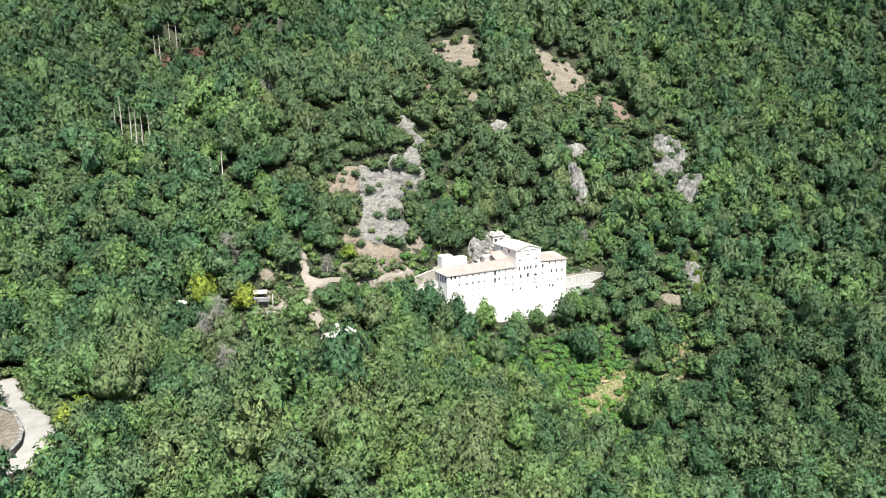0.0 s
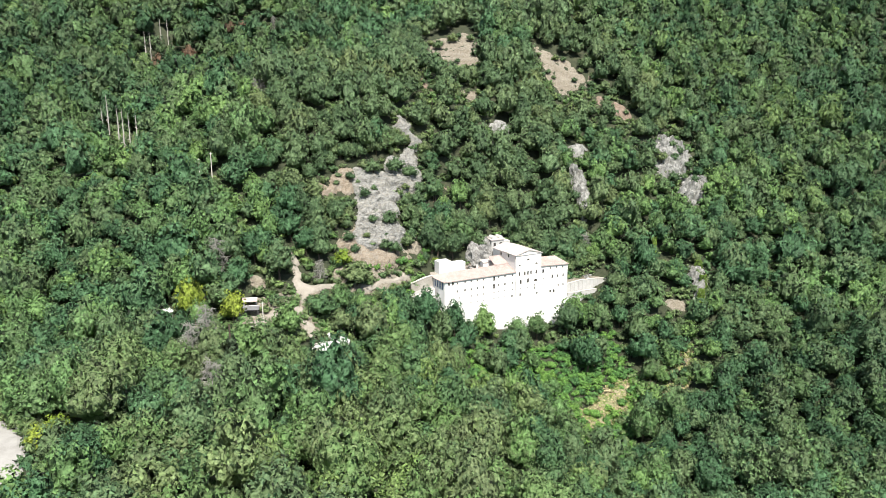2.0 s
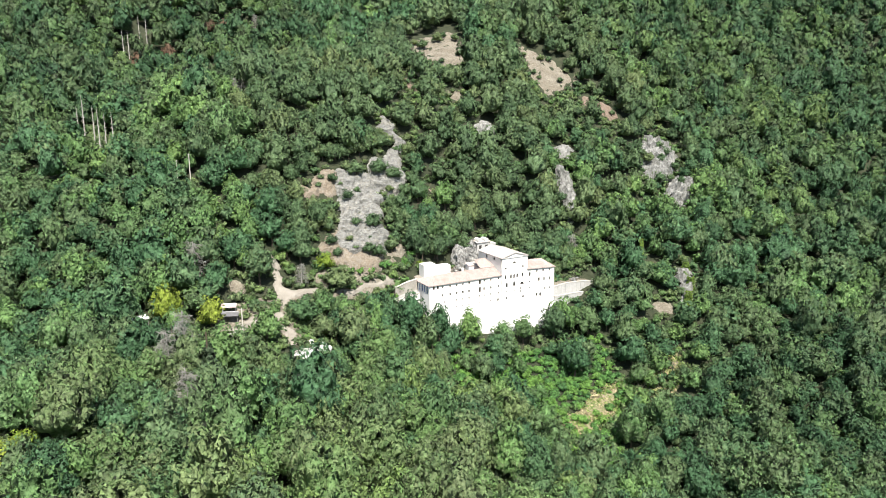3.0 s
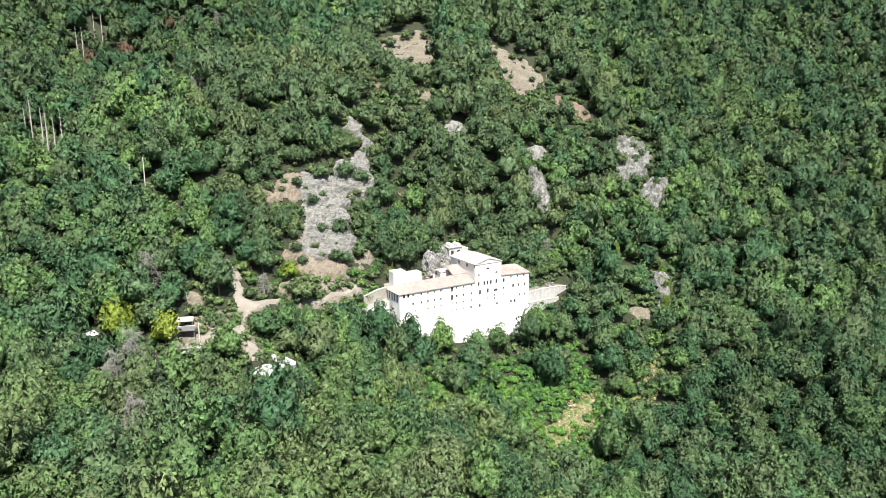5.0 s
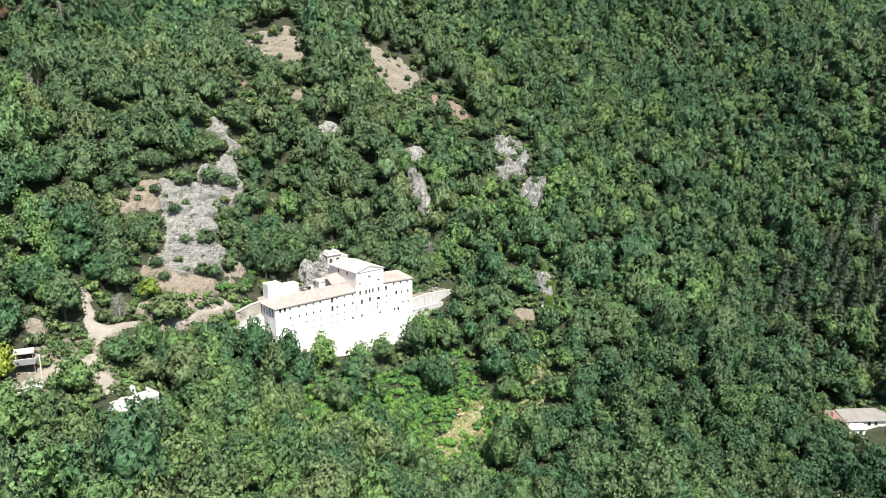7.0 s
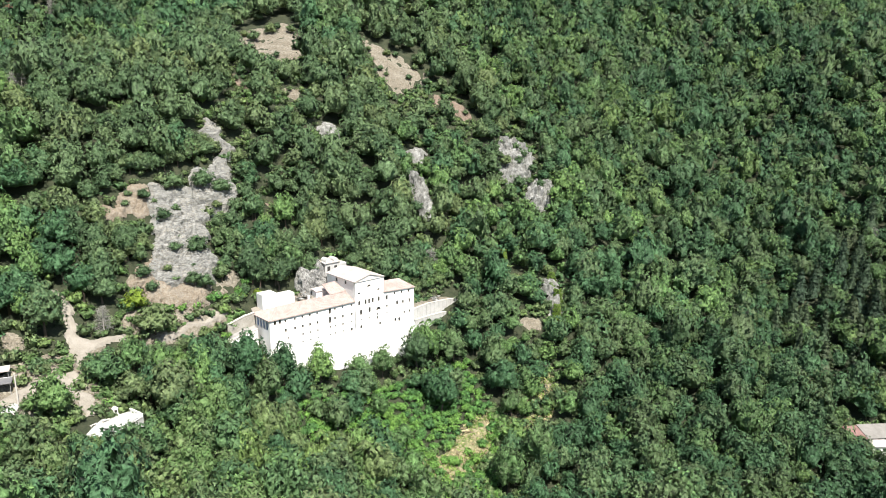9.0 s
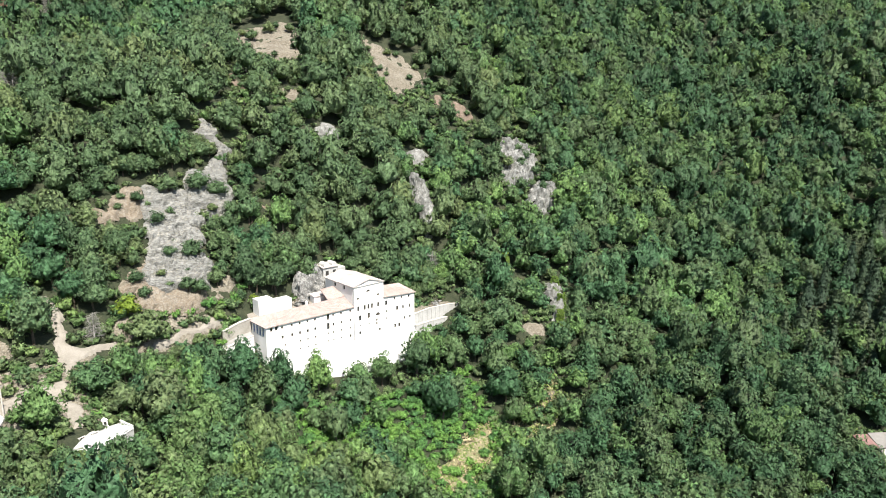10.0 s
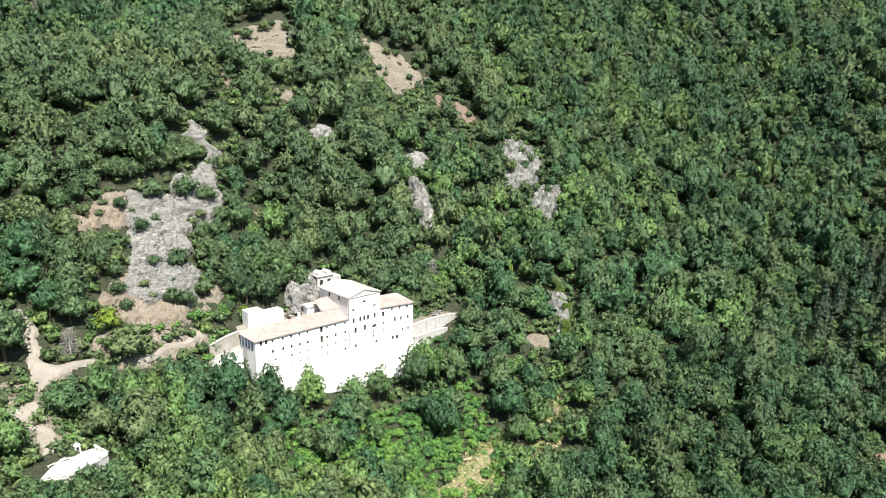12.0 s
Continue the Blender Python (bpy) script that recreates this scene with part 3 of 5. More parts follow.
def window_part(m, hole, parent, shutter=None):
    """A window in its opening: a frame with a mullion, and the pane behind it. m: the pose of its wall."""
    h0, h1, h2, h3, arch = hole
    w, t = h1 - h0, 0.07
    bm = bmesh.new()
    for a in (h0 + t / 2, h1 - t / 2, (h0 + h1) / 2):
        box(bm, a - t / 2, a + t / 2, 0.26, 0.33, h2, h3 - (0.0 if not arch else w * 0.25))
    for c in (h2 + t / 2, h3 - t / 2 - (w * 0.3 if arch else 0)):
        box(bm, h0, h1, 0.255, 0.325, c - t / 2, c + t / 2)
    bmesh.ops.transform(bm, matrix=m, verts=bm.verts)
    wd = part("window", bm, M_WOOD if shutter is None else shutter, parent)
    bm = bmesh.new()
    box(bm, h0, h1, 0.34, 0.36, h2, h3)
    bmesh.ops.transform(bm, matrix=m, verts=bm.verts)
    part("pane", bm, M_GLASS if shutter is None else shutter, wd)


def walled(name, m, x0, x1, z0, z1, holes, label, shutter=None):
    bm = pierced_wall(x0, x1, z0, z1, holes)
    bmesh.ops.transform(bm, matrix=m, verts=bm.verts)
    part(name, bm, M_PLASTER, monastery, label)
    for h in holes:
        window_part(m, h, monastery, shutter)


FLAT = Matrix.Identity(4)
# long wing
COLS = (5.6, 9.0, 11.8, 14.6, 17.4, 24.3, 27.4, 31.0)
wing_holes = [opening(1.9, -0.95, 0.85, 1.7, True), opening(3.6, -0.95, 0.85, 1.7, True)]
wing_holes += [opening(x, -1.25, 0.65, 0.85) for x in COLS]
wing_holes += [opening(x, -4.4, 0.7, 1.0) for x in COLS]
wing_holes += [opening(x, -7.1, 0.55, 0.75) for x in (6.4, 11.8, 14.6, 17.4, 22.3, 24.3, 27.4, 31.0)]
wing_holes += [opening(x, -9.7, 0.5, 0.6) for x in (7.2, 11.7, 14.6, 17.4, 22.3, 24.3, 27.3)]
wing_holes += [opening(22.3, -1.5, 0.95, 1.9), opening(22.3, -4.6, 0.95, 2.1), opening(30.9, -9.9, 0.75, 1.0)]
walled("wing_wall", FLAT, 0.0, 32.4, -12.0, -0.05, wing_holes, "whitewashed four-storey front wall")
# church front
church_holes = [opening(x, -1.15, 0.85, 1.75, True) for x in (34.1, 36.75, 38.3, 39.8, 42.4)]
church_holes += [opening(38.3, 4.4, 1.5, 0.85, True), opening(42.4, 2.4, 1.2, 0.7, True), opening(34.1, 2.4, 1.2, 0.7, True)]
church_holes += [opening(34.8, -4.5, 1.0, 1.9, True), opening(38.4, -4.3, 0.95, 1.9, True), opening(42.2, -4.6, 1.9, 1.1, True)]
church_holes += [opening(34.8, -7.2, 0.5, 0.6), opening(38.4, -7.3, 0.5, 0.7), opening(41.7, -6.6, 0.6, 0.9), opening(41.7, -7.9, 0.6, 1.1), opening(34.7, -9.8, 0.8, 1.2), opening(42.9, -10.2, 0.9, 1.0, True)]
church_m = Matrix.Translation((0, -0.25, 0))
walled("church_wall", church_m, 32.4, 44.7, -12.0, 6.6, church_holes, "tall whitewashed church front")
# end wing, turned a little outwards
END = Matrix.Translation((44.7, 0.0, 0)) @ Matrix.Rotation(radians(-11), 4, "Z")
end_holes = [opening(x, z, 0.6, 1.0) for x, z in ((4.4, -0.3), (7.2, -0.2), (10.0, -0.2))]
end_holes += [opening(1.2, -1.4, 0.85, 1.6), opening(1.3, -4.5, 0.6, 0.8)]
end_holes += [opening(x, z, w, h) for x, z, w, h in ((5.4, -3.9, 0.8, 1.5), (7.7, -3.9, 0.6, 1.3), (10.3, -3.8, 0.6, 1.4), (8.2, -7.9, 0.6, 1.0), (10.4, -7.8, 0.6, 1.0), (1.3, -7.0, 0.45, 0.6))]
end_holes += [opening(4.6, -10.2, 0.75, 1.2), opening(6.2, -10.2, 0.8, 1.5, True)]
walled("end_wing_wall", END, 0.0, 12.2, -12.0, 1.0, end_holes, "whitewashed end wing wall")
# short side with its loggia
SIDE = Matrix.Translation((0, 11.2, 0)) @ Matrix.Rotation(radians(-90), 4, "Z")
side_holes = [opening(1.5 + 1.95 * k, -1.9, 1.15, 3.0) for k in range(5)]
walled("side_wall", SIDE, 0.0, 11.2, -12.0, -0.05, side_holes, "white side wall with tall blue shutters", M_BLUE)


def solid(name, x0, x1, y0, y1, z0, z1, material, label="", m=None, parent=monastery):
    bm = box(bmesh.new(), x0, x1, y0, y1, z0, z1, 0.05)
    if m is not None:
        bmesh.ops.transform(bm, matrix=m, verts=bm.verts)
    return part(name, bm, material, parent, label)


solid("back_wall", 0.5, 32.4, 10.7, 11.2, -12, -0.1, M_PLASTER)
NAVE = Matrix.Translation((32.4, 16.6, 0)) @ Matrix.Rotation(radians(-90), 4, "Z")
walled("church_side_wall", NAVE, 0.0, 16.3, -12.0, 6.5, [opening(5.7, 5.5, 1.3, 1.5, True), opening(11.2, 5.5, 1.3, 1.5, True)], "white church side wall")
solid("church_side_wall", 44.2, 44.7, 0.26, 16.6, -12, 6.5, M_PLASTER)
solid("end_wall", 11.7, 12.2, 0.5, 9.0, -14, 1.0, M_PLASTER, m=END)
solid("end_back_wall", 0.0, 12.2, 8.7, 9.2, -12, 1.0, M_PLASTER, m=END)
solid("floor", 0.6, 44.0, 0.6, 10.6, -12.4, -12.0, M_DARK)


def base_wall():
    """The battered foot of the building, leaning outwards as it goes down."""
    bm = bmesh.new()
    e0, e1 = END @ Vector((12.2, 0, 0)), END @ Vector((12.2, 9.2, 0))
    top = [(0, 11.2), (0, 0), (32.4, 0), (32.4, -0.25), (44.7, -0.25), (e0.x, e0.y), (e1.x, e1.y)]
    low = [(-1.2, 12.0), (-2.0, -2.6), (32.0, -2.8), (32.2, -3.4), (45.4, -3.4), (e0.x + 3.4, e0.y - 2.6), (e1.x + 3.0, e1.y + 0.5)]
    a = [bm.verts.new((x, y, -12.0)) for x, y in top]
    mids = [bm.verts.new((x + (u - x) * 0.38, y + (w - y) * 0.30, -17.0)) for (x, y), (u, w) in zip(top, low)]
    b = [bm.verts.new((x, y, -32.0)) for x, y in low]
    for p, q in ((a, mids), (mids, b)):
        for i in range(len(a) - 1):
            bm.faces.new((p[i], q[i], q[i + 1], p[i + 1]))
    bmesh.ops.subdivide_edges(bm, edges=bm.edges[:], cuts=3, use_grid_fill=True)
    for v in bm.verts:
        if v.co.z < -12.1:
            v.co.y -= 0.18 * fractal(v.co.x, v.co.y, v.co.z, 0.13)
    part("battered_base", bm, M_PLASTER, monastery, "rough whitewashed battered base")


base_wall()


def roof_plane(name, corners, material, thick=0.22, label="", rows=0):
    bm = slab(bmesh.new(), corners, thick)
    ob = part(name, bm, material, monastery, label)
    if rows:
        c = [Vector(q) for q in corners]
        for k in range(rows):
            cap = bmesh.new()
            f = (k + 0.5) / rows
            lo, hi = c[0].lerp(c[1], f), c[-1].lerp(c[2] if len(c) > 3 else c[-1], f)
            rod(cap, lo + Vector((0, 0, 0.03)), hi + Vector((0, 0, 0.03)), 0.11, 0.11, 4)
            part("cover_tile", cap, material, ob)
    return ob


# roofs
EV = 0.45
roof_plane("wing_roof", [(-EV, -EV, 0.0), (32.3, -EV, 0.0), (32.3, 5.4, 2.3), (5.6, 5.4, 2.3)], M_TILE, 0.22, "terracotta tiled front slope", 90)
roof_plane("wing_roof", [(32.3, 11.6, 0.0), (-EV, 11.6, 0.0), (5.6, 5.4, 2.3), (32.3, 5.4, 2.3)], M_TILE, 0.22, "terracotta tiled back slope")
roof_plane("hip_roof", [(-EV, 11.6, 0.0), (-EV, -EV, 0.0), (5.6, 5.4, 2.3)], M_TILE, 0.22, "terracotta tiled hip end")
roof_plane("church_roof", [(32.0, 17, 6.75), (32.0, -0.55, 6.75), (38.55, -0.55, 8.5), (38.55, 17, 8.5)], M_PALETILE, 0.25, "pale tiled church roof")
roof_plane("church_roof", [(45.1, -0.55, 6.75), (45.1, 17, 6.75), (38.55, 17, 8.5), (38.55, -0.55, 8.5)], M_PALETILE, 0.25, "pale tiled church roof")


def pediment():
    bm = bmesh.new()
    f = [bm.verts.new(q) for q in ((32.4, -0.25, 6.6), (44.7, -0.25, 6.6), (38.55, -0.25, 8.25))]
    b = [bm.verts.new((v.co.x, 0.3, v.co.z)) for v in f]
    bm.faces.new(f)
    bm.faces.new(b[::-1])
    for i in range(3):
        j = (i + 1) % 3
        bm.faces.new((f[j], f[i], b[i], b[j]))
    part("pediment", bm, M_PLASTER, monastery, "low white pediment")
    bm = bmesh.new()
    box(bm, 32.2, 44.9, -0.5, -0.24, 6.45, 6.62, 0.03)
    part("cornice", bm, M_TRIM, monastery, "thin stone cornice line")


pediment()
bm = bmesh.new()
box(bm, -0.3, 32.3, -0.3, -0.02, -0.28, -0.1, 0.03)
part("eaves_cornice", bm, M_TRIM, monastery, "grey stone eaves line")


def on_end(*q):
    return END @ Vector(q)


roof_plane("end_roof", [on_end(-0.3, -EV, 1.0), on_end(12.6, -EV, 1.05), on_end(8.4, 4.6, 3.6), on_end(-0.3, 4.6, 3.6)], M_TILE, 0.22, "terracotta tiled front slope", 36)
roof_plane("end_roof", [on_end(12.6, 9.6, 1.05), on_end(-0.3, 9.6, 1.0), on_end(-0.3, 4.6, 3.6), on_end(8.4, 4.6, 3.6)], M_TILE)
roof_plane("hip_roof", [on_end(12.6, -EV, 1.05), on_end(12.6, 9.6, 1.05), on_end(8.4, 4.6, 3.6)], M_TILE)
# upper rooms and yards behind
solid("upper_room", 4.2, 9.3, 12.0, 16.0, -8.0, 4.9, M_PLASTER, "white flat-topped block")
solid("upper_room", 9.35, 16.2, 12.1, 15.5, -8.0, 3.6, M_PLASTER, "white flat-topped block")
solid("stair_room", 24.6, 28.8, 11.8, 14.6, -6.0, 2.2, M_PLASTER, "small white room")
roof_plane("stair_roof", [(24.3, 11.5, 2.3), (29.1, 11.5, 2.3), (29.1, 14.9, 2.8), (24.3, 14.9, 2.8)], M_PALETILE, 0.18, "pale tiled roof")
roof_plane("lean_to_roof", [(25.6, 5.0, 2.5), (32.35, 5.0, 2.5), (32.35, 11.8, 4.6), (27.0, 11.8, 4.4)], M_TILE, 0.2, "terracotta lean-to roof", 18)
solid("cloister_wall", 28.9, 32.35, 11.85, 12.2, -6.0, 4.4, M_PLASTER)
solid("chimney", 19.2, 19.9, 8.2, 8.9, 0.4, 2.6, M_PLASTER, "short white chimney")
solid("apse", 34.0, 43.2, 16.6, 19.5, -6.0, 6.2, M_PLASTER, "white back end of the church")


# ---- trees ----
def unit(v):
    return v / (np.linalg.norm(v, axis=-1, keepdims=True) + 1e-9)


def ball(cuts):
    """Directions all round, and the triangles between them."""
    bm = bmesh.new()
    bmesh.ops.create_icosphere(bm, subdivisions=cuts, radius=1.0)
    v = np.array([q.co[:] for q in bm.verts])
    f = np.array([[q.index for q in p.verts] for p in bm.faces])
    bm.free()
    return v, f


def leaf_tris(rng, pts, nrm, size, jitter):
    """Loose leaf clumps: a bent triangle at each point, facing roughly along nrm."""
    n = nrm + rng.normal(0, jitter, nrm.shape)
    n /= np.linalg.norm(n, axis=1)[:, None] + 1e-9
    a = np.cross(n, rng.normal(0, 1, n.shape))
    a /= np.linalg.norm(a, axis=1)[:, None] + 1e-9
    b = np.cross(n, a)
    s = (size * rng.uniform(0.65, 1.35, len(pts)))[:, None]
    v = np.stack([pts + a * s, pts - a * s * 0.5 + b * s * 0.87, pts - a * s * 0.5 - b * s * 0.87], 1).reshape(-1, 3)
    return v, np.arange(len(v)).reshape(-1, 3)


def crown(seed, leaves, size, shape="round", lobes=14, cuts=3):
    """A crown of radius 1 over the ground: a lumpy body of many lobes, with loose leaf clumps all over it.
    Gives points, triangles, the swelling's direction at each point, and whether it is a loose leaf."""
    rng = np.random.default_rng(seed)
    if shape == "cone":
        h, k = 3.0, 9
        t = rng.uniform(0, 1, leaves) ** 0.8
        ang = rng.uniform(0, math.tau, leaves)
        tier = 0.68 + 0.32 * np.cos(t * 8 * math.tau + 0.8 * np.sin(3 * ang))
        rad = (1 - t) ** 0.75 * tier * rng.uniform(0.75, 1.08, leaves) + 0.04
        p = np.c_[np.cos(ang) * rad, np.sin(ang) * rad, 0.35 + t * (h - 0.35)]
        nn = unit(np.c_[np.cos(ang), np.sin(ang), 0.45 + 0.5 * np.sin(t * 8 * math.tau)])
        v, f = leaf_tris(rng, p, nn, size, 0.35)
        ring = np.array([(0.6 * math.cos(i * math.tau / k), 0.6 * math.sin(i * math.tau / k), 0.4) for i in range(k)] + [(0, 0, h * 0.93)])
        V, F = np.concatenate([v, ring]), np.concatenate([f, np.array([(i, (i + 1) % k, k) for i in range(k)]) + len(v)])
        swell = np.concatenate([np.repeat(nn, 3, 0), unit(ring * (1, 1, 0) + (0, 0, 0.3))])
        return V, F, swell, np.r_[np.ones(len(v)), np.zeros(len(ring))]
    cen, rad = [(0, 0, 0.9)], [0.42]
    for i in range(lobes):
        z = 1 - 1.45 * (i + 0.5) / lobes
        az = i * 2.39996 + rng.uniform(-0.45, 0.45)
        d = rng.uniform(0.42, 0.86)
        w = math.sqrt(max(0.0, 1 - z * z))
        cen.append((math.cos(az) * w * d, math.sin(az) * w * d, 0.98 + z * d * rng.uniform(0.9, 1.25)))
        rad.append(rng.uniform(0.17, 0.36))
    cen, rad = np.array(cen), np.array(rad)
    mid = np.array((0, 0, 0.95))
    if shape == "flat":
        cen[:, 2] = 0.5 + (cen[:, 2] - 0.98) * 0.6
        mid[2] = 0.5
    d, tri = ball(cuts)
    d = unit(d + rng.normal(0, 0.05, d.shape))
    rel = cen - mid
    dot = d @ rel.T
    under = rad[None] ** 2 - (rel ** 2).sum(1)[None] + dot ** 2
    reach = np.where(under > 0, dot + np.sqrt(np.maximum(under, 0)), 0.0)
    top = reach.argmax(1)
    body = mid + d * (reach.max(1) * rng.uniform(0.68, 0.92, len(d)))[:, None]
    swell = unit(unit(body - cen[top]) + 0.4 * d)
    keep = body[tri][:, :, 2].max(1) > mid[2] - 0.55
    tri = tri[keep]
    w = rad ** 2 / (rad ** 2).sum()
    pick = rng.choice(len(rad), leaves * 6, p=w)
    q = unit(rng.normal(0, 1, (leaves * 6, 3)))
    q[:, 2] = np.where(q[:, 2] < -0.3, -q[:, 2], q[:, 2])
    p = cen[pick] + q * (rad[pick] * rng.uniform(0.85, 1.22, len(pick)))[:, None]
    ok = (np.linalg.norm(p[:, None] - cen[None], axis=2) / rad[None]).min(1) > 0.88
    p, q = p[ok][:leaves], q[ok][:leaves]
    soft = unit(q + 0.4 * unit(p - mid) + rng.normal(0, 0.18, p.shape))
    v, f = leaf_tris(rng, p, q + np.array([0, 0, 0.15]), size, 0.4)
    V, F = np.concatenate([body, v]), np.concatenate([tri, f + len(body)])
    return V, F, np.concatenate([swell, np.repeat(soft, 3, 0)]), np.r_[np.zeros(len(body)), np.ones(len(v))]


def trunk_bm(seed, shape="round"):
    """A tapered, bent trunk with limbs, for a crown of radius 1."""
    rng = random.Random(seed)
    bm = bmesh.new()
    p, r = Vector((0, 0, -0.25)), 0.085
    for k in range(3):
        q = p + Vector((rng.uniform(-0.06, 0.06), rng.uniform(-0.06, 0.06), 0.42 if shape != "cone" else 1.3))
        rod(bm, p, q, r, r * 0.78, 6)
        p, r = q, r * 0.78
    if shape != "cone":
        for k in range(5):
            a = math.tau * (k + rng.random() * 0.5) / 5
            rod(bm, p - Vector((0, 0, 0.25)), p + Vector((math.cos(a) * 0.55, math.sin(a) * 0.55, rng.uniform(0.1, 0.5))), r * 0.6, r * 0.2, 5)
    return bm


LEVELS = {"close": (600, 0.082, 24, 3), "near": (410, 0.105, 21, 2), "mid": (260, 0.13, 19, 2), "far": (150, 0.16, 16, 2)}
PROTO = {lv: [crown(100 * i + 7, n, s, "round", lb, c) for i in range(9)] for lv, (n, s, lb, c) in LEVELS.items()}
FLATP = [crown(100 * i + 31, 260, 0.143, "flat", 19, 2) for i in range(5)]
CONEP = [crown(900 + i, 420, 0.15, "cone") for i in range(4)]


def in_view_land(x, y):
    """The part of the hillside that carries the woods here: a wide fan opening to the north-east."""
    ax, ay = x + 140, y + 250
    bx, by = x + 115, y + 212
    left = ax * math.cos(radians(-8)) - ay * math.sin(radians(-8)) > 0
    right = bx * math.cos(radians(80)) - by * math.sin(radians(80)) < 0
    r = np.hypot(x + 110, y + 210)
    south = np.where(x < 50, -126, -126 - 0.35 * (x - 50))
    return left & right & (y > south) & (r < 690) & (land(x, y) < 141)


def wood_spots():
    rng = np.random.default_rng(5)
    out = []
    for r0, r1, step in ((0, 300, 6.3), (300, 430, 6.7), (430, 700, 7.2)):
        gx, gy = np.meshgrid(np.arange(-200, 640, step), np.arange(-330, 460, step * 0.87))
        gx = gx + (np.arange(gx.shape[0]) % 2)[:, None] * step / 2
        x = (gx + rng.uniform(-0.42, 0.42, gx.shape) * step).ravel()
        y = (gy + rng.uniform(-0.42, 0.42, gy.shape) * step).ravel()
        r = np.hypot(x + 110, y + 210)
        k = in_view_land(x, y) & (r >= r0) & (r < r1)
        x, y, r = x[k], y[k], r[k]
        size = step * (0.52 + 0.42 * rng.random(len(x)) ** 1.4) * np.where(rng.random(len(x)) < 0.18, 1.32, 1.0)
        out.append(np.c_[x, y, r, size, rng.random(len(x))])
    a = np.concatenate(out)
    for px, py in SPECIAL:
        dx, dy = a[:, 0] - px, a[:, 1] - py
        ahead = -(dx * 0.45 + dy * 0.89)
        aside = np.abs(dx * 0.89 - dy * 0.45)
        a = a[~((np.hypot(dx, dy) < 5.0) | ((ahead > 0) & (ahead < 8) & (aside < 3.5)))]
    for poly, margin in CLEAR + OPEN:
        hit = inside(poly, a[:, 0], a[:, 1])
        for dx, dy in ((1, 0), (-1, 0), (0, 1), (0, -1)):
            hit |= inside(poly, a[:, 0] + dx * (margin + 0.3 * a[:, 3]), a[:, 1] + dy * (margin + 0.3 * a[:, 3]))
        a = a[~hit]
    far = np.maximum(np.hypot(a[:, 0] + 110, a[:, 1] + 210), 1)
    ux, uy = (a[:, 0] + 110) / far, (a[:, 1] + 210) / far
    for poly in PATHS:
        for reach in (1.5, 3, 4.5, 6, 7.5):
            near = inside(poly, a[:, 0] + ux * reach, a[:, 1] + uy * reach)
            a[near, 3] = np.minimum(a[near, 3], max(1.2, reach / 2.2))
    for poly in SHOWN:
        wide = max(p[0] for p in poly) - min(p[0] for p in poly)
        for reach in np.arange(2, 37 if poly[0][1] > 80 else 19 if wide > 14 else 12, 2):
            near = inside(poly, a[:, 0] + ux * reach, a[:, 1] + uy * reach)
            a[near, 3] = np.minimum(a[near, 3], max(1.5, reach / (6.0 if poly[0][1] > 80 else 2.8)))
    return a


def patchy(x, y, s, k):
    """Slow wander between 0 and 1 over the land, for stands of one kind."""
    return 0.5 + 0.25 * (np.sin(x / s + k) + np.sin(y / s * 1.3 - k * 2 + 0.7 * np.sin(x / s * 0.6)))


SPOTS = wood_spots()
low = inside(SCRUBLAND, SPOTS[:, 0], SPOTS[:, 1])
SPOTS = SPOTS[~low | (SPOTS[:, 4] < 0.42)]


def scrub_spots():
    rng = np.random.default_rng(8)
    gx, gy = np.meshgrid(np.arange(-12, 80, 2.4), np.arange(-64, -2, 2.2))
    x, y = (gx + rng.uniform(-1, 1, gx.shape)).ravel(), (gy + rng.uniform(-1, 1, gx.shape)).ravel()
    k = inside(SCRUBLAND, x, y)
    meadow = inside([(48, -28), (68, -28), (66, -52), (48, -52), (36, -58), (28, -34)], x, y) & (rng.random(len(x)) < 0.38)
    k = ((k | inside(OPEN[1][0], x, y)) & ~inside([(50, -32), (66, -31), (62, -42), (48, -47), (43, -51), (30, -45), (30, -36), (43, -36)], x, y)) | meadow
    x, y = x[k], y[k]
    return np.c_[x, y, np.hypot(x + 110, y + 210), rng.uniform(1.3, 2.4, len(x)), rng.random(len(x))]


SCR = scrub_spots()


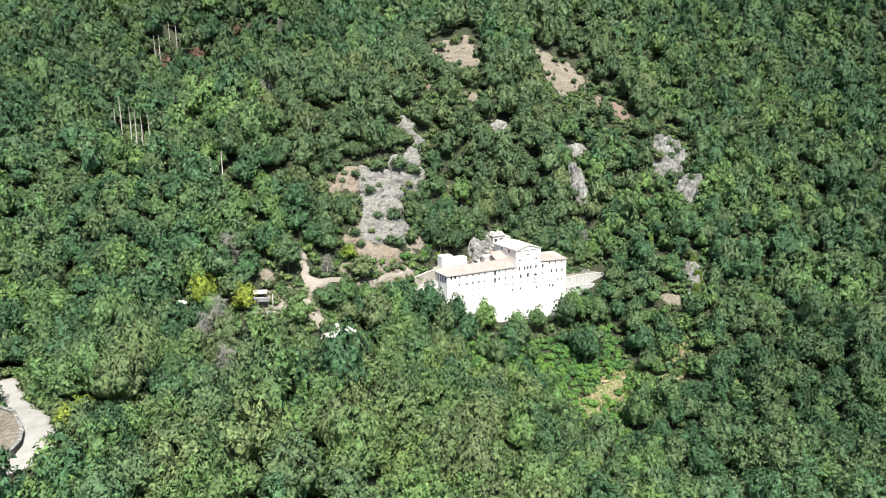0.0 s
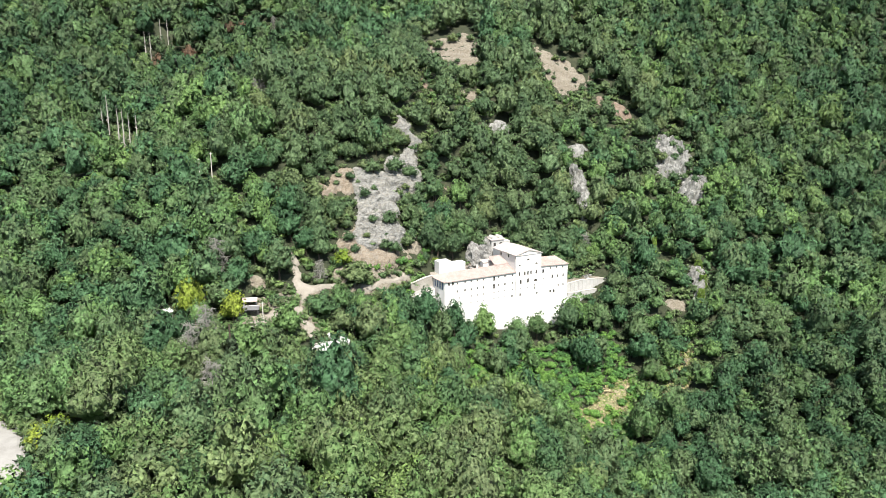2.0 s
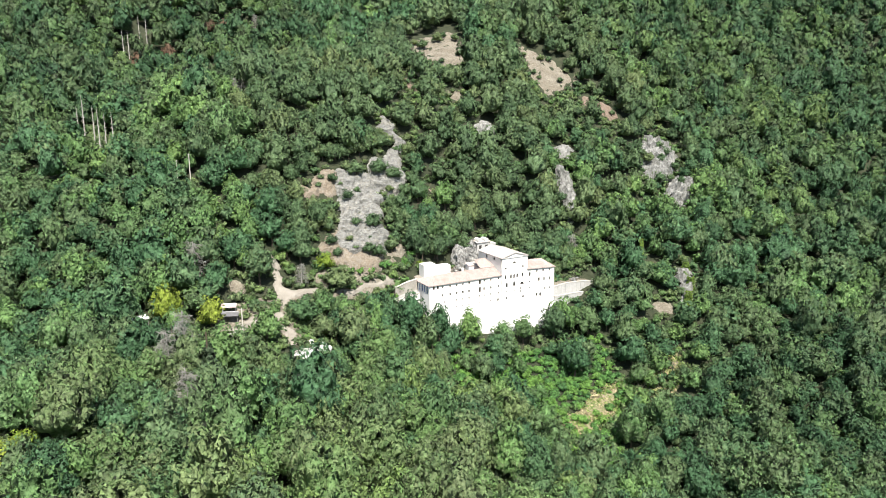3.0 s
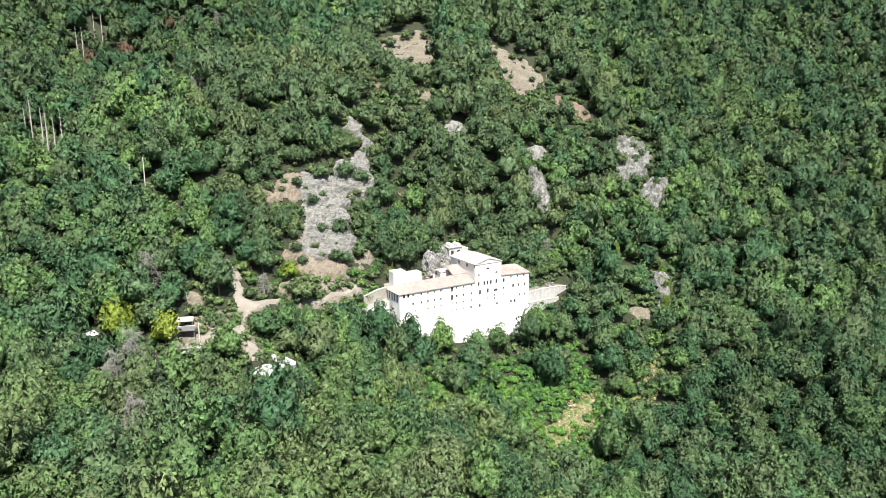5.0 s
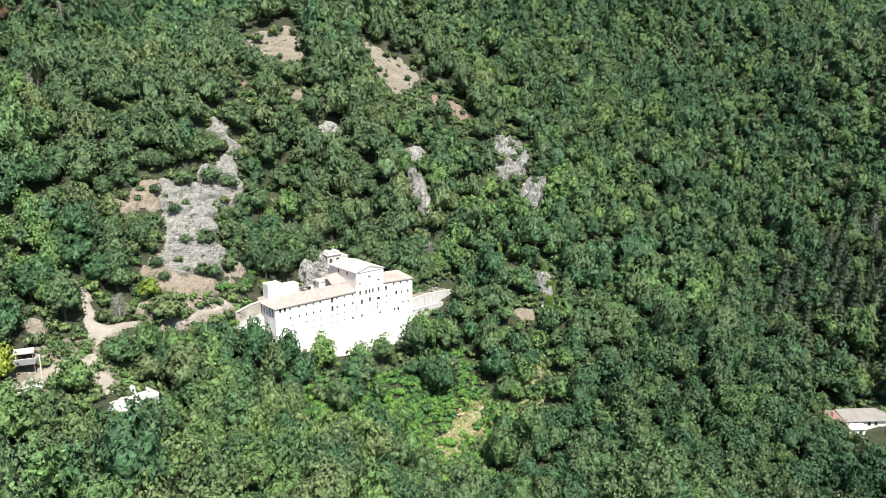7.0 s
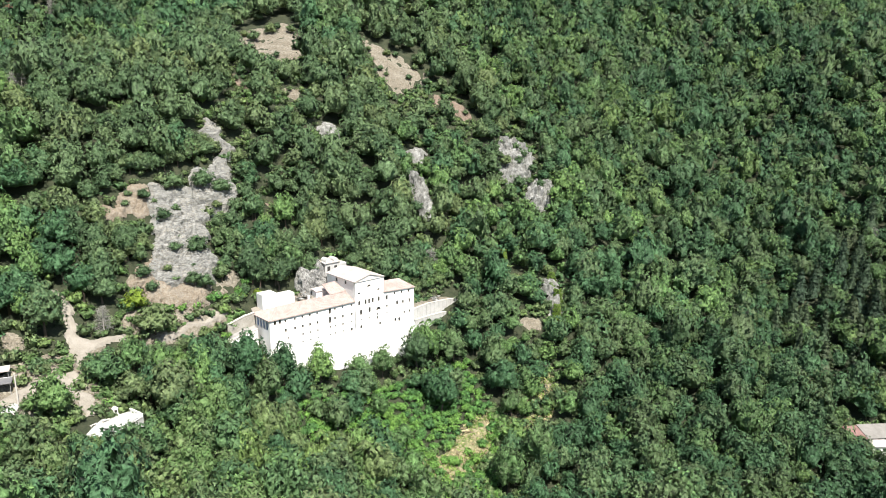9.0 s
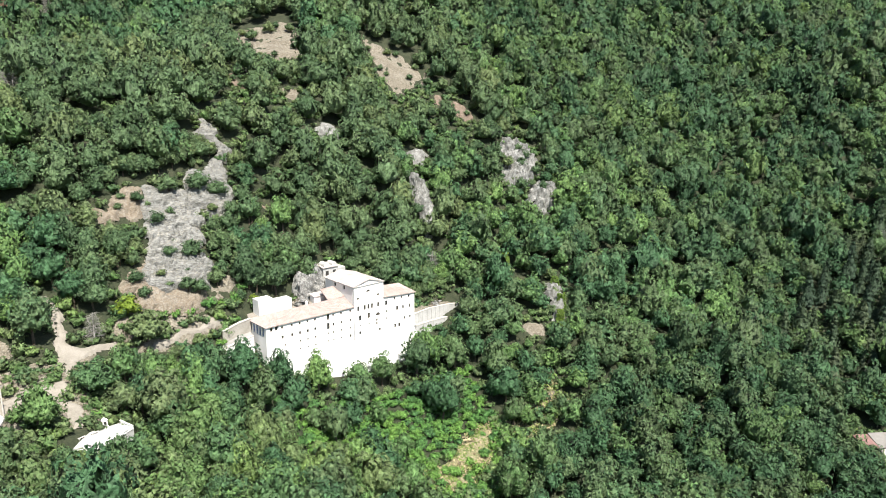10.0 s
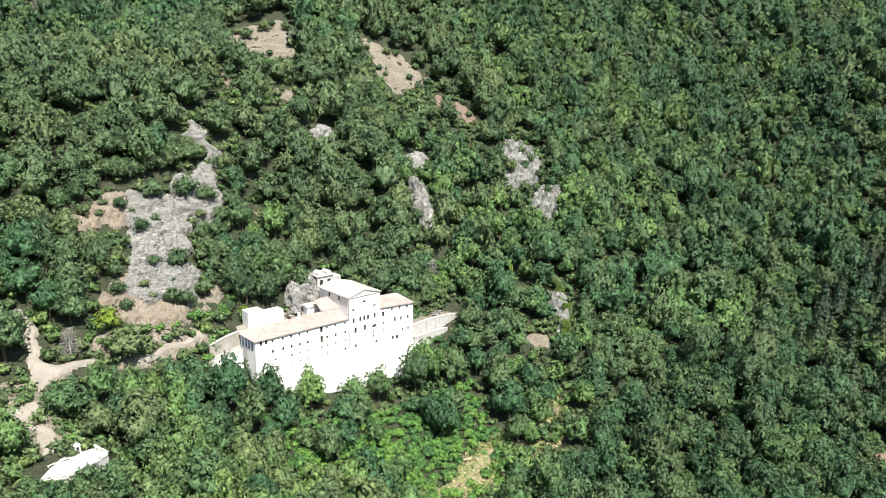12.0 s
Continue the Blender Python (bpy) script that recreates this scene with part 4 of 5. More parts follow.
def under_spots():
    """Bushes wherever the crowns leave the ground open."""
    rng = np.random.default_rng(18)
    cover = np.zeros((840, 900), bool)
    for x, y, r, s, q in SPOTS:
        c, d, k = int(x) + 210, int(y) + 340, max(1, int(s * 0.66))
        cover[max(d - k, 0):d + k + 1, max(c - k, 0):c + k + 1] = True
    for poly, margin in CLEAR:
        px, py = np.array(poly).T
        gx, gy = np.meshgrid(np.arange(int(min(px)) - 1, int(max(px)) + 2), np.arange(int(min(py)) - 1, int(max(py)) + 2))
        gx, gy = gx.ravel(), gy.ravel()
        k = inside(poly, gx + 0.5, gy + 0.5)
        cover[np.clip(gy[k] + 340, 0, 839), np.clip(gx[k] + 210, 0, 899)] = True
    gx, gy = np.meshgrid(np.arange(-180, 330, 1.3), np.arange(-130, 300, 1.3))
    x, y = (gx + rng.uniform(-0.6, 0.6, gx.shape)).ravel(), (gy + rng.uniform(-0.6, 0.6, gx.shape)).ravel()
    ok = in_view_land(x, y) & (np.hypot(x + 110, y + 210) < 410) & ~inside(SCRUBLAND, x, y)
    ok &= ~cover[np.clip(y + 340, 0, 839).astype(int), np.clip(x + 210, 0, 899).astype(int)]
    far = np.hypot(x + 110, y + 210)
    for poly in PATHS:
        for reach in (1.2, 2.4):
            ok &= ~inside(poly, x + reach * (x + 110) / far, y + reach * (y + 210) / far)
    x, y = x[ok], y[ok]
    out = []
    for i in rng.permutation(len(x)):
        c, d, s = int(x[i] + 210), int(y[i] + 340), rng.uniform(1.6, 3.0)
        if not cover[d, c]:
            k = 1 if s < 2.4 else 2
            cover[d - k:d + k + 1, c - k:c + k + 1] = True
            out.append((x[i], y[i], 400.0, s, rng.random()))
    return np.array(out)


UNDP = [crown(1000 + i, 44, 0.24, "flat", 10, 2) for i in range(6)]
UND = under_spots()
SPOTS = np.concatenate([SPOTS, UND])
SPOTS = np.concatenate([SPOTS, SCR])
under = (np.arange(len(SPOTS)) >= len(SPOTS) - len(SCR) - len(UND))
low = np.arange(len(SPOTS)) >= len(SPOTS) - len(SCR)
under &= ~low
sx, sy = SPOTS[:, 0], SPOTS[:, 1]
oak = (sx > -45) & (sx < 185) & (sy > 16) & (sy < 190) & (sy > 16 + 0.25 * (sx - 60))
oak &= patchy(sx, sy, 17, 1.0) < 0.78
spur = (sx < 8) & (sx > -125) & (sy < -20) & (patchy(sx, sy, 13, 2.3) < 0.62)
fir = (sx > 188) & (sx < 320) & (sy > -165) & (sy < -68) & (SPOTS[:, 4] < 0.55) & (sx + sy * 1.2 < 190)
kind = np.where(under, 5, np.where(low, 2, np.where(fir, 3, np.where(spur, 4, np.where(oak, 1, 0)))))
SPOTS[:, 3] = np.where(kind == 3, SPOTS[:, 3] * 0.82, SPOTS[:, 3])
tones = np.clip(0.3 * patchy(sx, sy, 14, 0.4) + 0.2 * patchy(sx, sy, 47, 3.0) + 0.85 * np.random.default_rng(9).random(len(sx)) - 0.15, 0, 1)
# Stands that get the darkened leaf palette in place of weaker light.
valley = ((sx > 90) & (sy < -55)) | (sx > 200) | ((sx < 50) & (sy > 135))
single = np.zeros(len(sx), bool)
order = np.argsort(np.hypot(sx + 5, (sy + 22) * 1.2) + 1000 * ((kind == 2) | (kind == 5)))
single[order[:290]] = True


def wood(name, pick, protos, material, label):
    """One mass of trees, tree by tree of real clumps."""
    rng = np.random.default_rng(len(label))
    V, Fc, T, N, L = [], [], [], [], []
    off = 0
    for i in np.where(pick)[0]:
        x, y, r, s, q = SPOTS[i]
        lv = protos if isinstance(protos, list) else protos["close" if r < 205 else "near" if r < 300 else "mid" if r < 430 else "far"]
        v, f, nn, lo = lv[int(q * 997) % len(lv)]
        a = rng.uniform(0, math.tau)
        c, d = math.cos(a) * s, math.sin(a) * s
        w = np.empty_like(v)
        w[:, 0] = v[:, 0] * c - v[:, 1] * d + x
        w[:, 1] = v[:, 0] * d + v[:, 1] * c + y
        w[:, 2] = v[:, 2] * s * rng.uniform(0.85, 1.35) * (0.98 if protos is CONEP else min(1.2, 0.75 + 0.08 * s)) + LANDZ[i] - 0.2
        V.append(w), Fc.append(f + off), L.append(lo)
        N.append(np.c_[(nn[:, 0] * c - nn[:, 1] * d) / s, (nn[:, 0] * d + nn[:, 1] * c) / s, nn[:, 2]])
        T.append(np.full(len(v), tones[i]))
        off += len(v)
    if not V:
        return
    me = net_mesh(name, np.concatenate(V), np.concatenate(Fc), (material,), np.concatenate(T), np.concatenate(N), np.concatenate(L))
    tagged(new(name, me), label, "woodland", kind="stuff")


LANDZ = land(sx, sy)
far_side = sx + 0.6 * sy > 215
wood("woodland", (kind == 0) & ~single & valley, PROTO, M_DIM_DECID, "dark mixed hornbeam and oak woodland in the valley")
wood("woodland", (kind == 0) & ~single & ~far_side & ~valley, PROTO, M_DECID, "dense green broadleaf woodland on the hillside")
wood("woodland", (kind == 0) & ~single & far_side & ~valley, PROTO, M_DECID, "dense broadleaf woodland on the far valley side")
wood("woodland", (kind == 1) & ~single, PROTO, M_OLIVE, "dull olive holm oak woodland on the steep slope")
wood("woodland", (kind == 4) & ~single, PROTO, M_MAQUIS, "mixed green and olive maquis on the lower spur")
wood("undergrowth", kind == 5, UNDP, M_MAQUIS, "low bushy undergrowth between trees")
wood("scrub", (kind == 2) & ~single, FLATP, M_SCRUB, "bright green low scrub below the monastery")
wood("conifer_stand", (kind == 3) & ~single, CONEP, M_CONIF, "dark tall conifer stand in the valley")


def tree_master(name, seed, data, material, label, category, shape="round", bark=M_BARK):
    t = thing(name, label, category, (0, 0, -400), group=category + "s of the slope")
    part("trunk", trunk_bm(seed, shape), bark, t)
    me = net_mesh("crown", data[0], data[1], (material,), None, data[2], data[3])
    c = new("crown", me)
    c.parent = t
    return t


def place(master, x, y, size, turn, tall=1.0, sink=0.2):
    m = pose(x, y, float(land(x, y)) - sink, rz=turn) @ Matrix.Diagonal((size, size, size * tall, 1))
    c = copy_thing(master, Matrix.Identity(4))
    c.matrix_basis = m
    return c


BIG = [crown(100 * i + 7, 640, 0.085, "round", 24) for i in range(6)]
LOWC = [crown(100 * i + 31, 300, 0.11, "flat", 11) for i in range(3)]
m_dec = [tree_master("broadleaf_tree", i, BIG[i], M_DECID1, "green broadleaf tree with a rounded crown", "tree") for i in range(4)]
m_oak = [tree_master("holm_oak", 20 + i, BIG[i + 2], M_OLIVE1, "dull olive holm oak with a dense crown", "tree") for i in range(3)]
m_maq = [tree_master("maquis_tree", 30 + i, BIG[i + 1], M_MAQUIS1, "bushy grey-green maquis tree", "tree") for i in range(3)]
m_scr = [tree_master("bush", 40 + i, LOWC[i], M_SCRUB1, "low bright green bush", "bush", "flat") for i in range(3)]
m_yel = [tree_master("yellow_tree", 60 + i, BIG[i], M_YELLOW1, "tree in bright yellow-green leaf", "tree") for i in range(2)]
m_fir = [tree_master("conifer", 70 + i, CONEP[i], M_CONIF1, "dark green tapering conifer", "tree", "cone") for i in range(2)]
pick_rng = random.Random(3)
for i in np.where(single)[0]:
    x, y, r, s, q = SPOTS[i]
    ms = (m_dec, m_oak, m_scr, m_fir, m_maq)[kind[i]]
    place(ms[int(q * 997) % len(ms)], x, y, s, q * 360 * 7, pick_rng.uniform(0.95, 1.5))


def remove_masters():
    for t in m_dec + m_maq + m_oak + m_scr + m_yel + m_fir + m_dead + m_snag + [m_red]:
        for o in (*t.children_recursive, t):
            bpy.data.objects.remove(o)


# dark oaks between the pinnacle and the stony shoulder; bushes on the scarp and the bare slopes
bush_rng = random.Random(12)
for x, y, s in ((-27, 52.5, 3.6), (-22, 54, 4.0), (-16.5, 54.6, 3.6), (-11, 53.8, 3.6), (-7, 56, 4.0), (-1.8, 57.4, 4.0), (3.7, 57.6, 4.0), (8.6, 58, 4.0), (12.4, 59.6, 3.4), (4.5, 62.4, 3.4), (9.8, 62, 3.2), (-4, 62, 4.2), (-12, 60, 4.4)):
    place(m_oak[bush_rng.randrange(3)], x, y, s, bush_rng.uniform(0, 360), 0.9, 0.2)
for x, y, s in ((-28.3, 33.7, 3.2), (-25.6, 31.8, 2.8), (-24, 35, 2.8), (-31, 29.3, 3.4), (-27.6, 28.6, 2.6), (-31.5, 35.6, 3.4), (-35, 27, 3.4), (1.8, 37, 3.0), (2, 33, 3.4), (-1.2, 32, 2.4), (1.6, 29, 3.2), (8, 37.4, 3.8), (-0.8, 26.4, 2.8), (6.4, 32.2, 3.8), (6, 27.6, 3.6), (11, 41.5, 3.4), (17.5, 46, 3.6), (20, 52, 3.8), (20.5, 56.5, 3.4), (3, 58, 3.4), (7.4, 60.4, 3.2), (-3, 55.4, 3.4), (-8, 54.4, 3.4), (-14.5, 54, 3.4), (-20, 53.6, 3.4), (-25.5, 51, 3.2), (-31, 48.8, 3.4), (-36, 47, 3.6)):
    place(m_oak[bush_rng.randrange(3)], x, y, s, bush_rng.uniform(0, 360), 1.0, 0.1)
for x, y, s in ((9, 22.5, 4.2), (15, 23, 4.6), (21, 25, 4.8), (27, 29, 4.6), (33, 31.5, 4.8), (20, 31, 5.0), (13, 29, 4.8), (50, 29, 4.6), (47, 33.5, 4.8), (54, 25.5, 4.2), (59, 24, 4.6), (41, 33, 4.8)):
    place(m_oak[bush_rng.randrange(3)], x, y, s, bush_rng.uniform(0, 360), 1.1, 0.2)
for x, y, s in ((69, 11.8, 2.6), (73, 12.4, 2.8), (77, 12.4, 3.0), (81, 12, 2.8), (85.5, 11.4, 3.0), (75, 16.5, 3.6), (79, 17, 3.6), (68, 13.5, 3.0)):
    place(m_maq[bush_rng.randrange(3)], x, y, s, bush_rng.uniform(0, 360), 1.1, -max(0.0, -9.0 - float(land(x, y))))
for x, y, s in ((62.5, 9, 2.8), (66.5, 9.6, 2.6), (64, 14.5, 4.4), (70.5, 16, 4.6), (77, 14.5, 4.2), (83.5, 13.5, 4.2), (72, 22, 4.8), (64, 21, 4.8), (80, 21, 4.6), (88, 17, 4.4), (172, -111, 3.6), (180, -117, 3.6), (187, -121, 3.6)):
    place(m_dec[bush_rng.randrange(4)], x, y, s, bush_rng.uniform(0, 360), 1.0, 0.2)
for x, y, s in ((-15.9, 38.3, 2.5), (-8, 47.2, 3.2), (-19.4, 45, 1.9), (2.1, 47.7, 3.6), (8.5, 46.2, 3.2), (4.4, 42.3, 1.7), (-10.6, 41.2, 1.5), (-16.4, 43.8, 1.0), (-25.9, 43.5, 1.2), (-29, 22.9, 2.3), (-28.4, 19.1, 1.8), (-16.2, 29.9, 2.0), (-20.9, 24.8, 1.3), (-19.7, 22.1, 1.1), (-14.5, 21.2, 2.3), (-9.1, 29.7, 3.2), (-4.1, 23.2, 2.5), (-10.9, 20.5, 2.4), (-12, 26, 1.0), (-13, 34, 0.9), (-24, 46, 1.3)):
    place(m_oak[bush_rng.randrange(3)], x, y, s * 1.3, bush_rng.uniform(0, 360), 0.8, -0.7)
for x, y, s in ((-21.7, 14.6, 2.2), (-9.8, 17.8, 3.2), (-5.4, 18.1, 2.3), (-7.9, 14.7, 2.0), (-3, 14.2, 2.0), (-18.2, 15.5, 1.6), (-25, 15, 1.6)):
    place(m_scr[bush_rng.randrange(3)], x, y, s, bush_rng.uniform(0, 360), 0.9, 0.1)
for x, y, s in ((82.9, 157.7, 4.0), (94.2, 160.5, 3.8), (81.8, 165.4, 2.6), (78.8, 167.9, 2.1), (104.2, 157.2, 3.0), (95.5, 137.4, 2.6), (101.2, 166.1, 2.4), (72, 130, 2.2), (80.3, 131, 2.0), (130.2, 113.1, 2.0), (131.1, 109.3, 1.7), (142.4, 123, 2.6), (147.6, 122.2, 2.3), (153.1, 112.9, 2.3), (159.5, 116, 3.4), (151.2, 100.9, 2.8), (153.5, 96.9, 2.8), (150.2, 85.6, 2.7), (159.4, 91.6, 3.8), (167.7, 91.4, 3.3), (159, 108.7, 2.3), (143.6, 105.9, 2.2), (133.9, 127.9, 2.0), (158.9, 78.7, 2.0), (40.8, 95.4, 1.6), (42.1, 91.5, 1.6), (65.9, 94.8, 1.8), (57.9, 90.1, 1.9)):
    place(m_oak[bush_rng.randrange(3)], x, y, s, bush_rng.uniform(0, 360), 0.8, 0.1)
for x, y, s, up in ((167.9, 51.7, 2.1, 2.0), (154.4, 45.2, 3.0, 1.4), (167, 46, 2.7, 2.6), (167, 38.8, 2.3, 1.6), (163.7, 31.2, 2.3, 1.2), (153.6, 35.4, 2.9, 1.0), (152.4, 39.6, 1.6, 1.4), (169.7, 30.6, 1.9, 1.0), (159.7, 34.6, 1.7, 1.6), (155.1, 49.5, 1.7, 1.4), (161, 43, 2.6, 2.6), (89.4, 36, 3.0, 1.0), (88.6, 40.3, 2.6, 0.6), (99.2, 33.5, 2.2, 0.8), (86.7, 29.2, 2.6, 0.4)):
    place(m_oak[bush_rng.randrange(3)], x, y, s * 1.25, bush_rng.uniform(0, 360), 0.85, -up - 0.8)
for x, y, s in ((0, 20, 2.6), (-4, 17.5, 2.2), (4, 23, 2.2), (-11, 18, 2.0), (-8, 14, 2.4), (-16, 16, 2.2), (-18, 7, 2.4), (-11, 7.5, 2.2), (62, 16, 2.6), (66, 14, 2.4), (71, 15, 2.8)):
    place(m_scr[bush_rng.randrange(3)] if bush_rng.random() < 0.5 else m_maq[bush_rng.randrange(3)], x, y, s, bush_rng.uniform(0, 360), 0.85, 0.2)


def dead_master(seed):
    """A bare grey tree: trunk, boughs and many drooping twigs."""
    rng = random.Random(seed)
    t = thing("dead_tree", "bare grey dead tree among green ones", "tree", (0, 0, -400), group="dead trees")
    bm = bmesh.new()
    rod(bm, (0, 0, -0.2), (0.05, 0, 1.5), 0.07, 0.04, 6)
    rod(bm, (0.05, 0, 1.5), (0, 0.05, 2.9), 0.04, 0.008, 5)
    part("trunk", bm, M_DEAD, t)
    bm = bmesh.new()
    for k in range(60):
        h = 0.6 + 2.2 * k / 60
        a = rng.uniform(0, math.tau)
        ln = (1.05 - 0.3 * (h - 0.7)) * rng.uniform(0.6, 1.1)
        tip = Vector((math.cos(a) * ln, math.sin(a) * ln, h + rng.uniform(-0.25, 0.3)))
        rod(bm, (0, 0, h), tip, 0.016, 0.005, 3)
        for _ in range(10):
            f = rng.uniform(0.35, 1)
            b = Vector((0, 0, h)).lerp(tip, f)
            rod(bm, b, b + Vector((rng.uniform(-0.28, 0.28), rng.uniform(-0.28, 0.28), rng.uniform(-0.42, 0.12))), 0.009, 0.004, 3)
    part("bare_crown", bm, M_TWIG, t)
    return t


def snag_master(seed):
    """A tall bare trunk with short broken stubs."""
    rng = random.Random(seed)
    t = thing("snag", "tall narrow grey snag stripped of leaves", "tree", (0, 0, -400), group="dead trees")
    bm = bmesh.new()
    rod(bm, (0, 0, -0.3), (0.06, 0, 1.8), 0.13, 0.08, 7)
    rod(bm, (0.06, 0, 1.8), (0.02, 0.06, 3.4), 0.08, 0.015, 6)
    part("trunk", bm, M_DEAD, t)
    bm = bmesh.new()
    for k in range(34):
        h = 0.7 + 2.5 * k / 34
        a, ln = rng.uniform(0, math.tau), (0.52 - 0.1 * h) * rng.uniform(0.5, 1.2)
        rod(bm, (0.04, 0, h), (math.cos(a) * ln, math.sin(a) * ln, h - rng.uniform(0.0, 0.18)), 0.03, 0.01, 3)
    part("stubs", bm, M_DEAD, t)
    return t


m_dead = [dead_master(i) for i in range(2)]
m_snag = [snag_master(i + 5) for i in range(2)]


# ---- special trees ----
for x, y, s, tall in ((-92, 1, 5.2, 1.35), (-81, -8, 4.6, 1.25), (-134.6, -73, 3.6, 0.9), (-132, -68, 3.2, 0.9)):
    place(m_yel[int(s * 10) % 2], x, y, s, x * 7, tall)
for x, y, s in ((6.5, 19.5, 1.9), (-35, 14.5, 4.2), (-50, -45, 2.4), (-20, -40, 2.0)):
    tagged(place(m_yel[0], x, y, s, x * 5, 0.8), "small yellow-green bush on the bank", "bush", "yellow bushes")
for x, y, s, tall in ((-80, 16, 5.4, 1.0), (-98, -61, 4.8, 1.0), (-91.5, -23, 5.6, 1.0), (-97.3, -31, 4.8, 1.0), (-46, 8.5, 3.4, 0.9), (82, 17, 3.6, 1.0), (-42, 101.8, 4.2, 0.9), (-38, 104, 3.8, 0.9), (18.8, 275, 4.6, 0.9), (270, -84, 3.0, 1.6), (276, -90, 3.0, 1.7), (176, -104, 3.4, 0.9)):
    place(m_dead[int(abs(x)) % 2], x, y, s, x * 3, tall)
for x, y, s, tall in ((-101.2, 129, 2.4, 2.6), (-98, 122, 2.2, 2.4), (-97.5, 106.4, 2.4, 2.6), (-94.7, 110.3, 2.0, 2.4), (-92.6, 102.3, 2.2, 2.6), (-103, 138, 1.8, 2.2), (-68.6, 244.6, 2.4, 2.6), (-65, 250, 2.2, 2.4), (-56, 267, 2.0, 2.4), (-52, 266, 2.0, 2.6)):
    place(m_snag[int(abs(y)) % 2], x, y, s * 1.1, y * 3, tall * 0.85)
for x, y, s, tall in ((-90, -48, 4.4, 1.1), (-94, -20, 3.2, 1.0)):
    place(m_fir[int(abs(x)) % 2], x, y, s, x, tall)
tagged(place(m_maq[1], -67.2, -20.0, 5.6, 40, 1.05), "broad yellow-olive tree standing in the yard")
for x, y, s in ((-134.5, -84, 2.4), (-133.8, -90, 2.6), (-138.5, -96, 2.6), (-145, -99, 2.4), (-132, -79, 2.2), (-136, -66, 2.4), (-139, -57, 2.6), (-136, -60, 2.6), (-141, -48, 2.6)):
    place(m_maq[int(-x) % 3], x, y, s, x * 11, 0.9)
for x, y, s in ((-61, -36, 2.4), (-54, -34, 2.6), (-66, -34, 2.6), (-72, -32, 2.8), (-78, -28, 2.8), (-48, -31, 2.4), (-74, -24, 2.0), (-84, -24, 3.0)):
    place(m_maq[int(-x) % 3], x, y, s, x * 11, 0.85)
place(m_maq[1], -51.5, -10.2, 5.8, 140, 0.85)
place(m_maq[2], -47.5, -16.5, 4.8, 140, 0.9)
place(m_dec[1], -65.5, -1.5, 2.4, 60, 1.0)
place(m_scr[1], -54.2, -17, 1.9, 60, 0.9)
place(m_maq[0], -71, -14.5, 2.0, 10, 0.9)
place(m_maq[0], -63, -34.5, 2.2, 10, 0.9)
place(m_dec[0], -58, -35.5, 2.4, 190, 1.0)
place(m_oak[0], -33, 7, 6.2, 20, 0.8)
place(m_dec[3], 14, -6.2, 5.2, 75, 1.4)
place(m_oak[2], 52, -9, 6.0, 12, 1.3)
place(m_dec[0], 0.5, -6.5, 5.0, 210, 1.5)
place(m_dec[2], 57, -7.5, 5.8, 80, 1.35)
place(m_dec[1], 31, -7, 3.4, 150, 1.1)
M_RED1 = leaf_mat("browned_leaves", ((0.105, 0.075, 0.048), (0.155, 0.10, 0.068)), True)
m_red = tree_master("withered_tree", 91, BIG[3], M_RED1, "withered tree with rust-brown leaves", "tree")
for x, y, s in ((-61.3, 240.6, 4.8), (-42.1, 252, 4.8), (-50.5, 243.5, 3.4), (-9.8, 279, 4.2), (-1.4, 281, 3.8), (-65.8, 234, 3.2), (125, -22, 2.6)):
    place(m_red, x, y, s, x * 3, 1.1)
M_IVY = leaf_mat("ivy_leaves", ((0.075, 0.13, 0.02), (0.12, 0.19, 0.03)), True)


def ivy(x, y, wide, high, seed):
    """A hanging curtain of ivy on a steep face."""
    rng = np.random.default_rng(seed)
    n = 420
    u, h = rng.uniform(-1, 1, n), rng.uniform(0, 1, n)
    bulge = 0.9 * np.sqrt(np.clip(1 - u * u, 0, 1)) * (0.6 + 0.4 * np.sin(h * 7 + seed))
    p = np.c_[u * wide * (1 - 0.35 * h), -bulge - 0.4 + h * high * 0.25, h * high - 0.6]
    nn = unit(np.c_[u * 0.5, np.full(n, -1.0), np.full(n, 0.5)])
    v, f = leaf_tris(rng, p, nn, 0.55, 0.5)
    a = radians(-38)
    nn = np.c_[nn[:, 0] * math.cos(a) - nn[:, 1] * math.sin(a), nn[:, 0] * math.sin(a) + nn[:, 1] * math.cos(a), nn[:, 2]]
    w = np.c_[v[:, 0] * math.cos(a) - v[:, 1] * math.sin(a) + x, v[:, 0] * math.sin(a) + v[:, 1] * math.cos(a) + y, v[:, 2] + float(land(x, y))]
    tagged(new("ivy", net_mesh("ivy", w, f, (M_IVY,), None, np.repeat(nn, 3, 0), np.ones(len(w)))), "curtain of yellow-green ivy hanging on rock", "ivy", "ivy curtains")


ivy(119, -18.5, 2.2, 9, 1)
ivy(115.5, -21, 1.8, 6, 2)
ivy(126, -9, 2.0, 6, 3)
for x, y, s in ((122, -12, 2.4), (115, -17, 2.2), (128, -5, 2.6), (120, -21, 2.0), (110, -15, 2.0)):
    place(m_maq[int(x) % 3], x, y, s, x * 9, 0.9, -0.8)
ivy(112, 6, 2.2, 9, 4)


